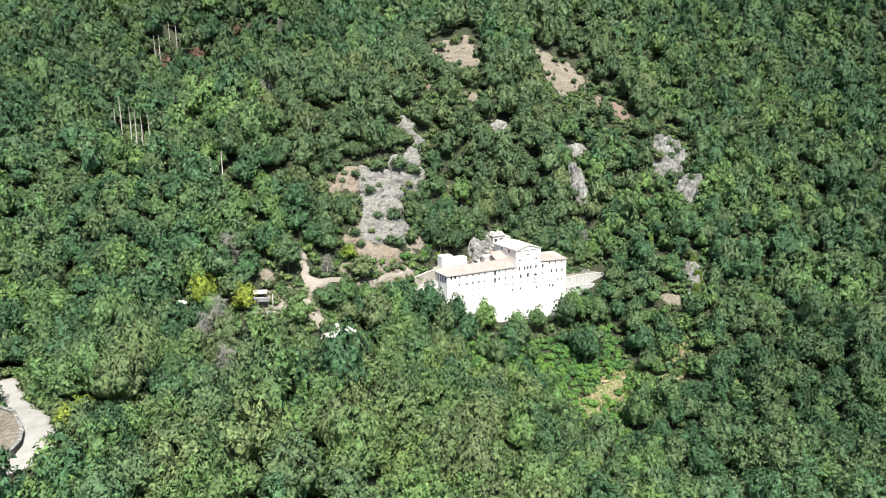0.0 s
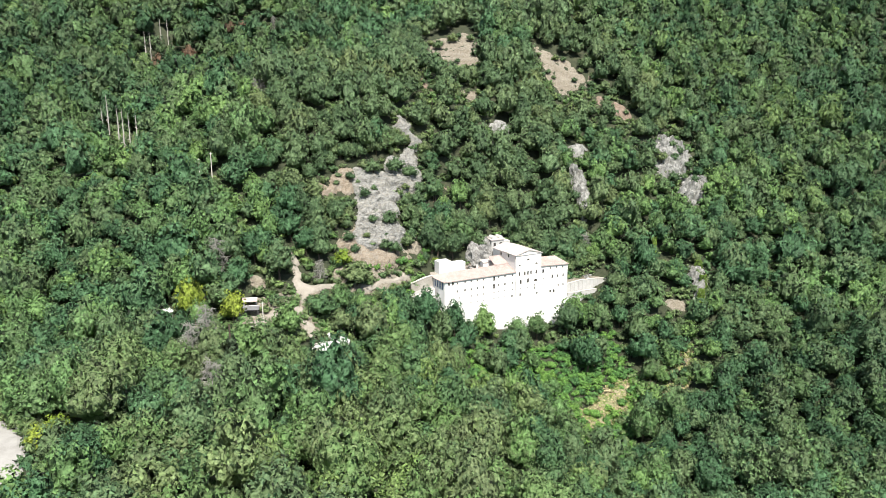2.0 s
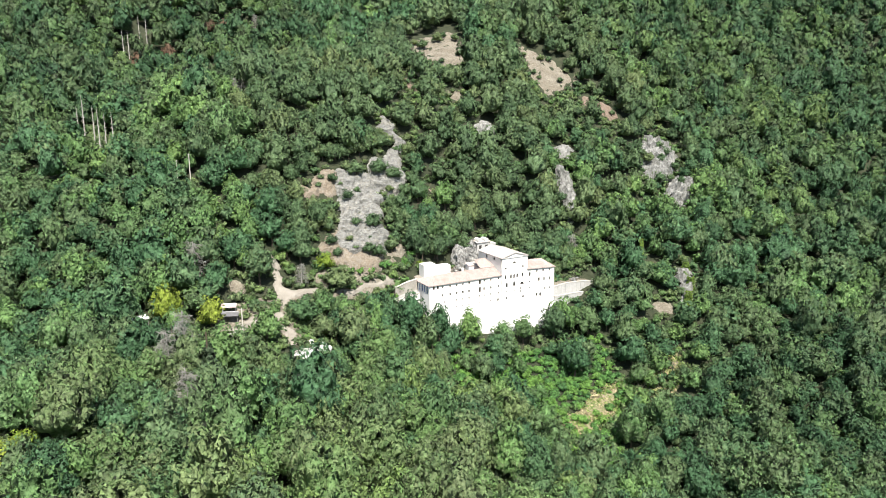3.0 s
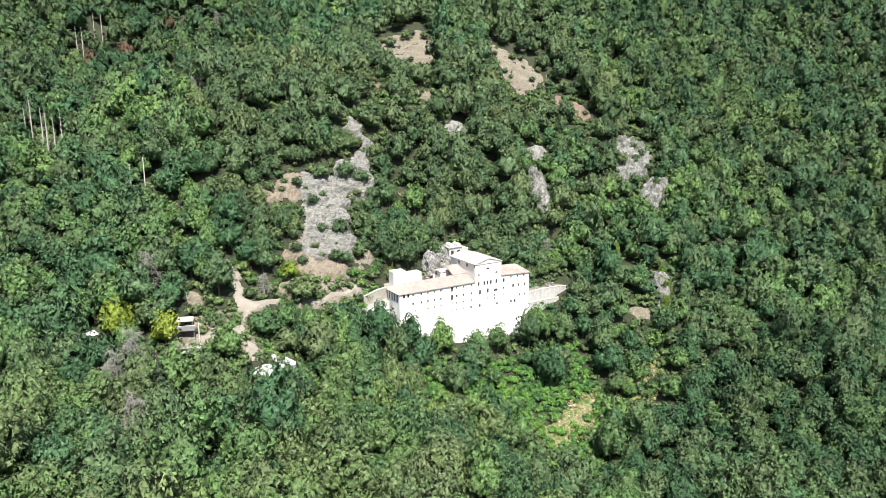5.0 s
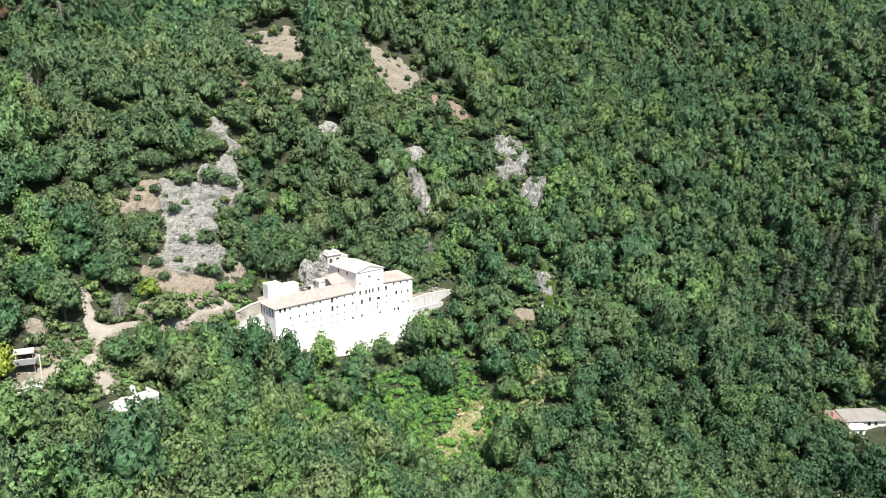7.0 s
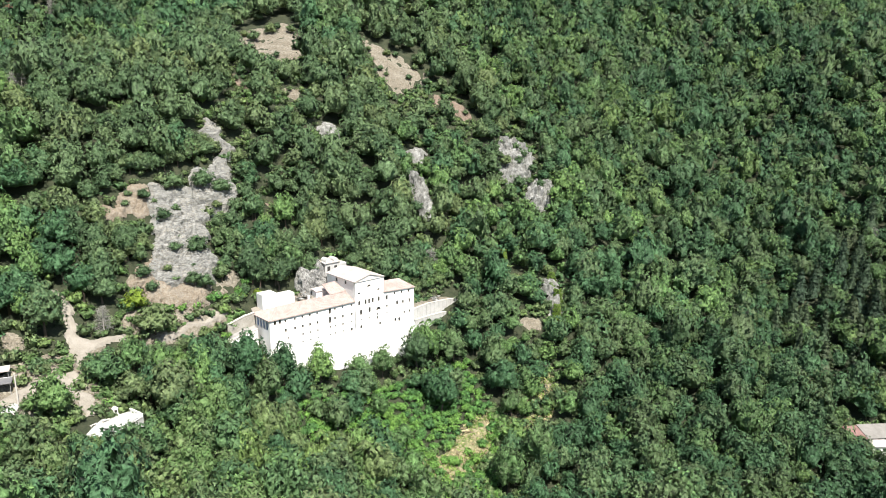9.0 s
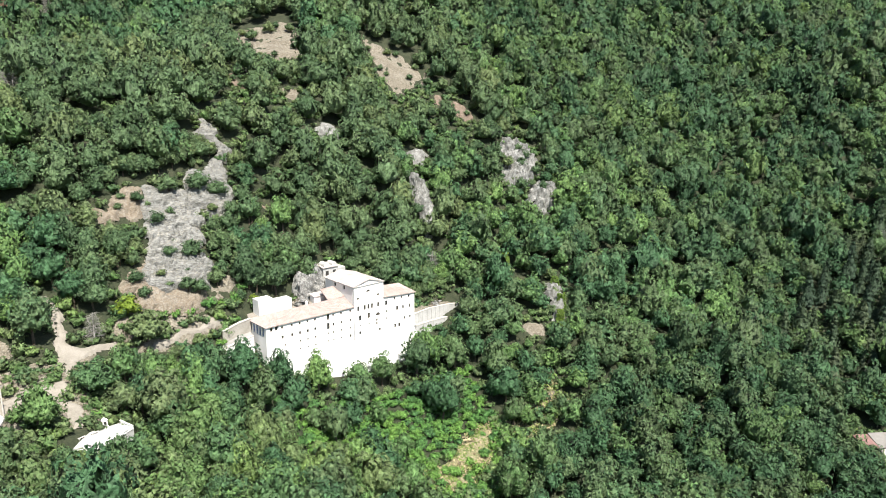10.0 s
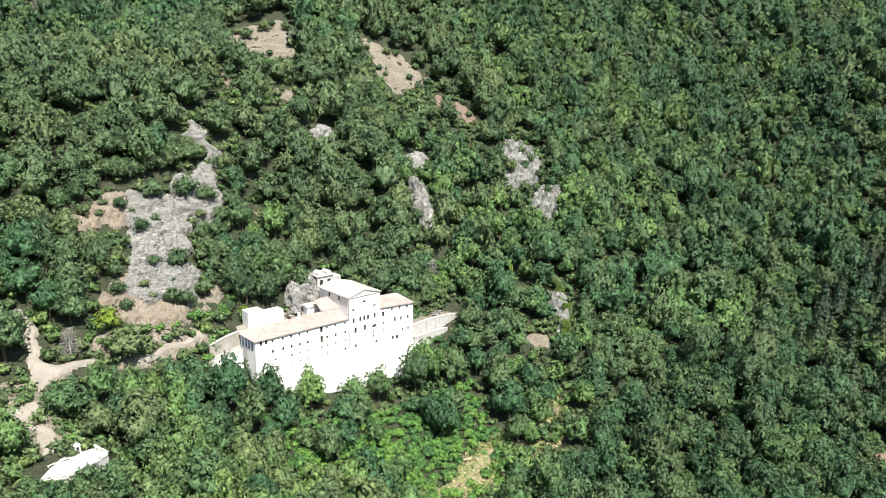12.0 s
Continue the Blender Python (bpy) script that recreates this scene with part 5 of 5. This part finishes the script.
# ---- masonry round the monastery ----
def retaining_wall(name, pts, thick, foot, label, pilaster=0.0, cap=0.25, material=None, cope=None):
    """A wall along pts (x, y, top), reaching down to the height foot, with a coping and pilasters."""
    t = thing(name, label, "wall")
    bm, bc, bp = bmesh.new(), bmesh.new(), []
    for (x0, y0, z0), (x1, y1, z1) in zip(pts, pts[1:]):
        d = Vector((x1 - x0, y1 - y0, 0))
        n = Vector((-d.y, d.x, 0)).normalized() * thick
        a, b = Vector((x0, y0, z0)), Vector((x1, y1, z1))
        slab_pts = [a, b, b + n, a + n]
        lo = [Vector((q.x, q.y, foot)) for q in slab_pts]
        up = [bm.verts.new(q) for q in slab_pts]
        dn = [bm.verts.new(q) for q in lo]
        bm.faces.new(up)
        for i in range(4):
            j = (i + 1) % 4
            bm.faces.new((up[j], up[i], dn[i], dn[j]))
        e = n.normalized() * 0.12
        slab(bc, [a - e + Vector((0, 0, cap)), b - e + Vector((0, 0, cap)), b + n + e + Vector((0, 0, cap)), a + n + e + Vector((0, 0, cap))], cap)
        if pilaster:
            k = max(1, int(d.length / pilaster))
            for i in range(k):
                p = a.lerp(b, (i + 0.5) / k)
                q = bmesh.new()
                box(q, -0.28, 0.28, -0.16, 0.3, foot, p.z - 0.05, 0.03)
                bmesh.ops.transform(q, matrix=Matrix.Translation((p.x, p.y, 0)) @ Matrix.Rotation(math.atan2(d.y, d.x), 4, "Z"), verts=q.verts)
                bp.append(q)
    mt = material or M_STONE
    part("wall_body", bm, mt, t)
    part("coping", bc, cope or M_TRIM, t, "stone coping")
    for q in bp:
        part("pilaster", q, mt, t)
    return t


retaining_wall("retaining_wall", [(59.5, 2.6, -9.6), (69, 3.6, -9.2), (78, 4.4, -9.8), (89, 5.0, -11.2)], 0.6, -22, "pale stone retaining wall with pilasters", 2.0, material=M_CONC)
retaining_wall("retaining_wall", [(59.8, 0.6, -13.2), (68, 1.6, -13.4), (77, 2.6, -14.0)], 0.6, -26, "lower pale stone retaining wall with pilasters", 2.4, material=M_CONC)
retaining_wall("retaining_wall", [(-10.0, 8.2, -1.2), (-4, 9.0, 0.1), (-0.1, 9.4, 0.5)], 0.6, -9, "stone garden wall beside the monastery")
retaining_wall("retaining_wall", [(-13.0, 3.5, -5.2), (-7, 4.6, -4.4), (-1.3, 5.4, -3.8)], 0.6, -14, "pale rendered wall of a sloping walk", material=M_PLASTER)


def earth_shelf(pts, material, label, thick=3.0):
    solo("terrace", slab(bmesh.new(), pts, thick), material, label, "terrace", kind="structure")


earth_shelf([(59.8, 3.2, -9.9), (69, 4.2, -9.5), (78, 5.0, -10.1), (88, 5.6, -11.4), (86, 11, -9.6), (60, 12, -8.6)], M_SOIL, "dry brown earth terrace behind the retaining wall", 8)
earth_shelf([(59.9, 1.1, -13.35), (68, 2.2, -13.55), (77, 3.2, -14.15), (78, 4.3, -13.9), (69, 3.5, -13.3), (59.6, 2.5, -13.1)], M_ROAD, "pale concrete walk between two walls", 6)
earth_shelf([(-13, 4.0, -5.35), (-7, 5.1, -4.55), (-1.3, 5.9, -3.95), (-0.4, 9.3, -3.6), (-4, 9.0, -3.9), (-10, 8.2, -4.8)], M_ROAD, "pale sloping walk to the side door", 6)


def debris(cx, cy, cz, wide, n, seed, label):
    """A heap of stones and loose timbers."""
    rng = random.Random(seed)
    t = thing("rubble_heap", label, "rubble", (cx, cy, cz))
    for k in range(n):
        bm = bmesh.new()
        bmesh.ops.create_icosphere(bm, subdivisions=1, radius=rng.uniform(0.25, 0.8))
        for v in bm.verts:
            v.co *= rng.uniform(0.75, 1.2)
        bmesh.ops.scale(bm, vec=(1.2, 1.0, 0.7), verts=bm.verts)
        r = rng.uniform(0, 1) ** 0.6 * wide
        a = rng.uniform(0, math.tau)
        bmesh.ops.translate(bm, vec=(r * math.cos(a), r * math.sin(a) * 0.5, (1 - r / wide) * 1.2), verts=bm.verts)
        part("stone", bm, M_ROCK, t)
    for k in range(n // 3):
        bm = bmesh.new()
        a = Vector((rng.uniform(-wide, wide), rng.uniform(-1, 1.2), rng.uniform(0.3, 1.2)))
        rod(bm, a, a + Vector((rng.uniform(-3, 3), rng.uniform(-1, 1), rng.uniform(-0.4, 1.2))), 0.1, 0.08, 5)
        part("beam", bm, M_WOOD, t, "weathered timber beam")


debris(20.3, 13.6, 0.6, 3.6, 36, 4, "heap of stones and grey timbers behind the long wing")
debris(76, 7.5, -9.7, 5.0, 16, 8, "stones and planks on an earth terrace")
solo("yard", slab(bmesh.new(), [(0.3, 11.3, -0.6), (32.2, 11.3, -0.4), (32.2, 17, 0.2), (16, 17.5, 0.4), (2, 16, 0.0)], 8), M_GRAVEL, "pale stony yard behind the long wing", "yard", kind="structure")


def crag(name, x0, x1, y0, y1, z0, z1, seed, label, lean=0.35, peak=0.3, material=None):
    """A rough upright rock mass."""
    bm = box(bmesh.new(), -1, 1, -1, 1, 0, 1)
    bmesh.ops.subdivide_edges(bm, edges=bm.edges[:], cuts=13, use_grid_fill=True)
    cx, cy, hx, hy = (x0 + x1) / 2, (y0 + y1) / 2, (x1 - x0) / 2, (y1 - y0) / 2
    for v in bm.verts:
        u, w, h = v.co
        s = 1 - lean * h
        top = z1 - (abs(u - peak) ** 1.3) * (z1 - z0) * 0.45
        p = Vector((cx + u * hx * s, cy + w * hy * s + h * hy * 0.4, z0 + h * (top - z0)))
        k = fractal(p.x + seed, p.y, p.z, 0.28) * 0.9 + abs(fractal(p.x, p.y + seed, p.z * 0.5, 0.7, 3)) * 0.8 + abs(fractal(p.x * 1.3, p.y + seed, p.z * 0.4, 1.7, 2)) * 0.25
        v.co = p + Vector((u, w, 0.4)).normalized() * k
    return solo(name, bm, material or M_PALEROCK, label, "rock")


M_PALEROCK = mat("pale_limestone", ((0.12, 0.118, 0.108), (0.27, 0.268, 0.252), (0.40, 0.396, 0.38)), 0.35, 0.92, 1.6, 7, contrast=0.6, cracks=0.7)
crag("rock_crag", 21.5, 30.5, 15.5, 22.0, -4, 9.0, 3, "pale jagged limestone crag behind the monastery roofs", peak=-0.35)
crag("rock_crag", 27.0, 36.0, 19.5, 26.0, -2, 10.0, 9, "pale limestone face beside the cave chapel", peak=0.2)


def cave_chapel():
    t = thing("cave_chapel", "small pale stone chapel built into the rock", "chapel")
    bm = box(bmesh.new(), 34.6, 41.0, 21.5, 26.0, -2, 8.6, 0.08)
    part("chapel_wall", bm, M_CONC, t)
    bm = box(bmesh.new(), 38.5, 45.0, 23.0, 27.5, -2, 7.4, 0.08)
    part("side_wall", bm, M_CONC, t)
    bm = slab(bmesh.new(), [(34.2, 21.1, 8.8), (41.3, 21.1, 8.8), (41.3, 26.4, 9.4), (34.2, 26.4, 9.4)], 0.25)
    part("roof", bm, M_PALETILE, t, "flat pale roof")
    for k, (x, z, r) in enumerate(((36.4, 9.4, 1.3), (39.6, 9.6, 1.0))):
        bm = bmesh.new()
        bmesh.ops.create_cone(bm, cap_ends=True, segments=14, radius1=r, radius2=r, depth=3.4)
        bmesh.ops.transform(bm, matrix=Matrix.Translation((x, 23.6, z - 0.4)) @ Matrix.Rotation(radians(90), 4, "X"), verts=bm.verts)
        part("vault", bm, M_CONC, t, "rounded stone vault")
    # Flat panels on the wall; the doorways' shade is only their colour.
    for x in (36.2, 39.2):
        part("doorway", box(bmesh.new(), x - 0.6, x + 0.6, 21.4, 21.56, 5.2, 7.4, 0.02), M_DARK, t, "flat dark panel for the shade in a doorway")


cave_chapel()


def crest(x0, x1, y0, y1, up, seed, label, lean, peak):
    z = float(land((x0 + x1) / 2, (y0 + y1) / 2))
    crag("rock_crag", x0, x1, y0, y1, z - 4, z + up, seed, label, lean, peak, M_ROCK)


crest(93, 98.5, 40, 47, 12, 21, "tall pale rock fin with dark clefts", 0.5, 0.2)
crest(98, 104, 41, 48, 8, 27, "pale rock fin beside a taller one", 0.45, -0.2)
crest(91, 96.5, 32, 38, 6, 33, "pale rock buttress at the foot of a pinnacle", 0.45, 0.1)
crest(160, 168, 50, 59, 8, 41, "jagged grey rock crest on the slope", 0.5, 0.2)
crest(165, 174, 40, 49, 6, 47, "jagged grey rock crest on the slope", 0.5, -0.3)
crest(153, 161, 38, 46, 6, 53, "jagged grey rock ledge among bushes", 0.45, 0.1)
crest(163, 171, 25, 33, 7, 59, "jagged grey rock crest on the slope", 0.5, 0.3)


# ---- the yard among the trees ----
def lookout():
    """Paved platform with a white parapet and a small shrine."""
    z = -6.3
    rim = [(-66.5, -26), (-64.0, -31.8), (-57.5, -32.0), (-49.4, -27.6), (-50.6, -22.4), (-56.0, -22.6), (-62, -22.8)]
    solo("platform", slab(bmesh.new(), [(x, y, z) for x, y in rim], 6), M_PAVE, "pale paved lookout platform", "terrace", kind="structure")
    t = thing("parapet", "white rendered parapet with dark openings", "parapet")
    pts = [Vector((x, y, z)) for x, y in (rim[1], rim[2], rim[3], rim[4])]
    for a, b in zip(pts, pts[1:]):
        d = (b - a).normalized()
        ang = math.atan2(d.y, d.x)
        ln = (b - a).length
        holes = [opening(ln * (k + 0.5) / max(1, int(ln / 3.2)), 0.3, 1.3, 0.3) for k in range(max(1, int(ln / 3.2)))]
        bm = pierced_wall(0, ln, -0.3, 0.7, holes, 0.3)
        box(bm, 0, ln, -0.05, 0.35, 0.7, 0.8)
        bmesh.ops.transform(bm, matrix=Matrix.Translation(a) @ Matrix.Rotation(ang, 4, "Z"), verts=bm.verts)
        part("parapet_wall", bm, M_PLASTER, t)
    s = thing("wayside_shrine", "small white wayside shrine with a gabled top", "shrine", (-54.2, -22.6, z))
    part("plinth", box(bmesh.new(), -0.7, 0.7, -0.5, 0.5, -0.3, 0.5, 0.04), M_PLASTER, s)
    part("pillar", box(bmesh.new(), -0.55, 0.55, -0.4, 0.4, 0.5, 1.9, 0.04), M_PLASTER, s)
    bm = bmesh.new()
    v = [bm.verts.new(q) for q in ((-0.7, -0.5, 1.9), (0.7, -0.5, 1.9), (0, -0.5, 2.4), (-0.7, 0.5, 1.9), (0.7, 0.5, 1.9), (0, 0.5, 2.4))]
    for q in ((0, 1, 2), (5, 4, 3), (0, 3, 4, 1), (1, 4, 5, 2), (2, 5, 3, 0)):
        bm.faces.new([v[k] for k in q])
    part("gable", bm, M_PLASTER, s)
    # No recess: the niche's shade is a dark panel on the pillar.
    part("niche", box(bmesh.new(), -0.3, 0.3, -0.415, -0.39, 0.9, 1.6, 0.01), M_DARK, s, "flat dark panel for the shade in a niche")


lookout()


def bench(x, y, z, turn):
    b = thing("bench", "pale stone bench on the platform", "bench", (x, y, z), turn, "benches")
    part("seat", box(bmesh.new(), -0.9, 0.9, -0.22, 0.22, 0.38, 0.48, 0.02), M_TRIM, b)
    for k in (-0.65, 0.65):
        part("leg", box(bmesh.new(), k - 0.12, k + 0.12, -0.2, 0.2, 0, 0.38, 0.02), M_TRIM, b)


bench(-60, -25, -6.3, 20)
bench(-57, -24.4, -6.3, 10)


def kiosk(x, y, z, turn, w, d, h, label, roof, walls=False):
    k = thing("shelter", label, "shelter", (x, y, z), turn)
    for px in (-w / 2, w / 2):
        for py in (-d / 2, d / 2):
            part("post", rod(bmesh.new(), (px, py, -1.0), (px, py, h), 0.09, 0.08, 8), M_METAL, k)
    ov = 0.4
    part("roof", slab(bmesh.new(), [(-w / 2 - ov, -d / 2 - ov, h), (w / 2 + ov, -d / 2 - ov, h), (w / 2 + ov, 0, h + 0.8), (-w / 2 - ov, 0, h + 0.8)], 0.12), roof, k)
    part("roof", slab(bmesh.new(), [(w / 2 + ov, d / 2 + ov, h), (-w / 2 - ov, d / 2 + ov, h), (-w / 2 - ov, 0, h + 0.8), (w / 2 + ov, 0, h + 0.8)], 0.12), roof, k)
    part("ridge", rod(bmesh.new(), (-w / 2 - ov, 0, h + 0.82), (w / 2 + ov, 0, h + 0.82), 0.08, 0.08, 6), M_METAL, k)
    if walls:
        part("back_wall", box(bmesh.new(), -w / 2, w / 2, d / 2 - 0.15, d / 2, -1, h, 0.02), M_PLASTER, k)
        part("side_wall", box(bmesh.new(), -w / 2, -w / 2 + 0.15, -d / 2, d / 2 - 0.16, -1, h, 0.02), M_PLASTER, k)


M_ZINC = mat("pale_zinc_roof", ((0.14, 0.14, 0.145), (0.22, 0.215, 0.21)), 0.8, 0.5, 0.1, metal=0.3)
kiosk(-74.5, -4.6, float(land(-74.5, -4.6)), -20, 5.0, 3.4, 2.8, "open shelter with a pale metal roof in the yard", M_ZINC)
kiosk(-73.4, -0.2, float(land(-73.4, -0.2)), -20, 4.0, 3.0, 2.6, "small white hut with a brown roof by the yard", M_TILE, True)
kiosk(-100.5, 3.6, float(land(-100.5, 3.6)) + 1.0, 25, 5.0, 3.4, 2.8, "small white flat building among trees", M_PLASTER, True)
solo("platform", slab(bmesh.new(), [(-82, -16, -1.7), (-75, -18, -2.0), (-72, -12, -1.6), (-75, -8, -1.2), (-80, -9, -1.2)], 4), M_PAVE, "white paved yard corner", "terrace", kind="structure")


def pole(x, y, high, label):
    p = thing("pole", label, "pole", tuple(spot(x, y)), group="poles")
    part("mast", rod(bmesh.new(), (0, 0, -1), (0, 0, high), 0.23, 0.15, 8), M_TRIM, p)
    part("arm", rod(bmesh.new(), (-0.5, 0, high - 0.5), (0.5, 0, high - 0.5), 0.05, 0.05, 6), M_METAL, p)
    for k in (-0.45, 0.45):
        part("insulator", rod(bmesh.new(), (k, 0, high - 0.5), (k, 0, high - 0.25), 0.06, 0.04, 6), M_METAL, p)


pole(-72.4, -12.0, 8.6, "pale concrete utility pole in the yard")
pole(-76.5, 55.0, 16.0, "pale concrete utility pole above the trees")
pole(-71.0, 60.0, 13.0, "pale concrete utility pole above the trees")


def hairpin_terrace():
    """The raised inner side of the hairpin, with its curved stone wall."""
    rim = [(-146.8, -84.7), (-144.9, -81.8), (-143.7, -78.9), (-143.3, -74.1), (-143.7, -70.1), (-145.0, -62.4), (-148.5, -57.0), (-160, -54), (-172, -60), (-172, -82), (-160, -88), (-152, -87.5)]
    solo("terrace", slab(bmesh.new(), [(x, y, 1.5) for x, y in rim], 3.4), M_SOIL, "gravel terrace inside a hairpin bend", "terrace", kind="structure")
    pts = [(x, y, 1.9) for x, y in rim[:7]][::-1]
    retaining_wall("retaining_wall", pts, -0.5, -4, "curved grey stone wall of a hairpin terrace", cap=0.12, material=M_ROCK, cope=M_ROCK)
    t = thing("railing", "thin metal railing along the road edge", "railing")
    edge = [(-139.6, -60), (-138.0, -66), (-137.0, -72), (-137.4, -79)]
    for (x0, y0), (x1, y1) in zip(edge, edge[1:]):
        a, b = spot(x0, y0, 1.3), spot(x1, y1, 1.3)
        part("rail", rod(bmesh.new(), a, b, 0.05, 0.05, 5), M_METAL, t)
        part("post", rod(bmesh.new(), a - Vector((0, 0, 1.6)), a, 0.05, 0.05, 5), M_METAL, t)


hairpin_terrace()


# ---- houses in the valley ----
def long_house():
    a, b = Vector((166, -114, 0)), Vector((184, -128, 0))
    d = (b - a)
    ang = math.degrees(math.atan2(d.y, d.x))
    h = thing("house", "long low white house with a pale grey roof", "house", (a.x, a.y, -52.5), ang)
    ln, w, e = d.length, 6.0, 2.8
    holes = [opening(2.0 + 2.6 * k, 1.3, 1.3, 1.8) for k in range(int(ln / 2.6) - 1)]
    bm = pierced_wall(0, ln, -4, e, holes, 0.4)
    bmesh.ops.translate(bm, vec=(0, -w, 0), verts=bm.verts)
    part("front_wall", bm, M_PLASTER, h)
    for hole in holes:
        window_part(Matrix.Translation((0, -w, 0)), hole, h)
    part("back_wall", box(bmesh.new(), 0, ln, -0.4, 0, -4, e, 0.03), M_PLASTER, h)
    part("end_wall", box(bmesh.new(), 0, 0.4, -w + 0.42, -0.42, -4, e, 0.03), M_PLASTER, h)
    part("end_wall", box(bmesh.new(), ln - 0.4, ln, -w + 0.42, -0.42, -4, e, 0.03), M_PLASTER, h)
    part("roof", slab(bmesh.new(), [(5, -w - 0.8, e), (ln + 0.6, -w - 0.8, e), (ln + 0.6, 0.6, e + 1.8), (5, 0.6, e + 1.8)], 0.2), M_ROOFGREY, h)
    part("roof", slab(bmesh.new(), [(-0.6, -w - 0.6, e - 0.1), (4.98, -w - 0.6, e - 0.1), (4.98, 0.4, e + 1.4), (-0.6, 0.4, e + 1.4)], 0.2), M_REDROOF, h, "faded red roof")


M_ROOFGREY = mat("pale_grey_roofing", ((0.17, 0.16, 0.145), (0.25, 0.238, 0.22)), 0.5, 0.9, 0.2)
M_REDROOF = mat("faded_red_roofing", ((0.17, 0.095, 0.085), (0.25, 0.15, 0.135)), 0.6, 0.9, 0.2)
long_house()


def small_house(x, y, z, turn, w, d, roof, label):
    h = thing("house", label, "house", (x, y, z), turn)
    part("wall", box(bmesh.new(), -w / 2, w / 2, -d / 2, d / 2, -6, 3.0, 0.05), M_PLASTER, h)
    part("roof", slab(bmesh.new(), [(-w / 2 - 0.4, -d / 2 - 0.4, 3.0), (w / 2 + 0.4, -d / 2 - 0.4, 3.0), (w / 2 + 0.4, 0, 4.3), (-w / 2 - 0.4, 0, 4.3)], 0.2), roof, h)
    part("roof", slab(bmesh.new(), [(w / 2 + 0.4, d / 2 + 0.4, 3.0), (-w / 2 - 0.4, d / 2 + 0.4, 3.0), (-w / 2 - 0.4, 0, 4.3), (w / 2 + 0.4, 0, 4.3)], 0.2), roof, h)
    for k in (-w / 4, w / 4):
        part("window", box(bmesh.new(), k - 0.5, k + 0.5, -d / 2 - 0.03, -d / 2 + 0.1, 0.8, 2.1, 0.02), M_GLASS, h)


small_house(164, -126, -52.5, -40, 6, 4.5, M_PALETILE, "small white house with a pale roof among trees")
small_house(176, -141, -53, -45, 9, 7, M_PALETILE, "small house with a tan roof at the wood's edge")
VALLEYYARD = [(168, -124), (170, -122), (186, -134), (190, -132), (188, -138), (178, -136)]
for poly in (VALLEYYARD,):
    bare("yard", poly, M_ROAD, "pale paved yard in front of valley houses", "yard", 1.6, 0.05, 0.5, kind="structure")


def tufts():
    """Tall dry grass and green weeds all over the lower clearing."""
    rng = np.random.default_rng(77)
    for n, col, label in ((2600, ((0.24, 0.20, 0.11), (0.36, 0.31, 0.20)), "tall straw-coloured dry grass"), (2600, ((0.10, 0.17, 0.035), (0.17, 0.23, 0.06)), "fresh green weeds among dry grass")):
        x, y = rng.uniform(26, 98, n * 3), rng.uniform(-60, -27, n * 3)
        ok = np.zeros(len(x), bool)
        for poly in ([(50, -32), (66, -31), (62, -42), (48, -47), (43, -51), (30, -45), (30, -36), (43, -36)], [(28, -54), (38, -57), (35, -63), (25, -60)], [(60, -34), (95, -34), (95, -44), (66, -52)]):
            ok |= inside(poly, x, y)
        ok &= np.sin(x * 0.7 + (2 if n == 2600 and label[0] == "t" else 0)) + np.sin(y * 0.9 + x * 0.3) > -0.6
        x, y = x[ok][:n], y[ok][:n]
        nrm = unit(np.c_[rng.normal(0, 0.4, len(x)), np.full(len(x), -0.6), np.full(len(x), 0.8)])
        v, f = leaf_tris(rng, np.c_[x, y, land(x, y) + 0.6], nrm, 0.55, 0.5)
        tagged(new("grass", net_mesh("grass", v, f, (leaf_mat("grass_" + label.split()[1], col, True),), None, np.repeat(nrm, 3, 0), np.ones(len(v)))), label, "grass", kind="stuff")


tufts()
remove_masters()
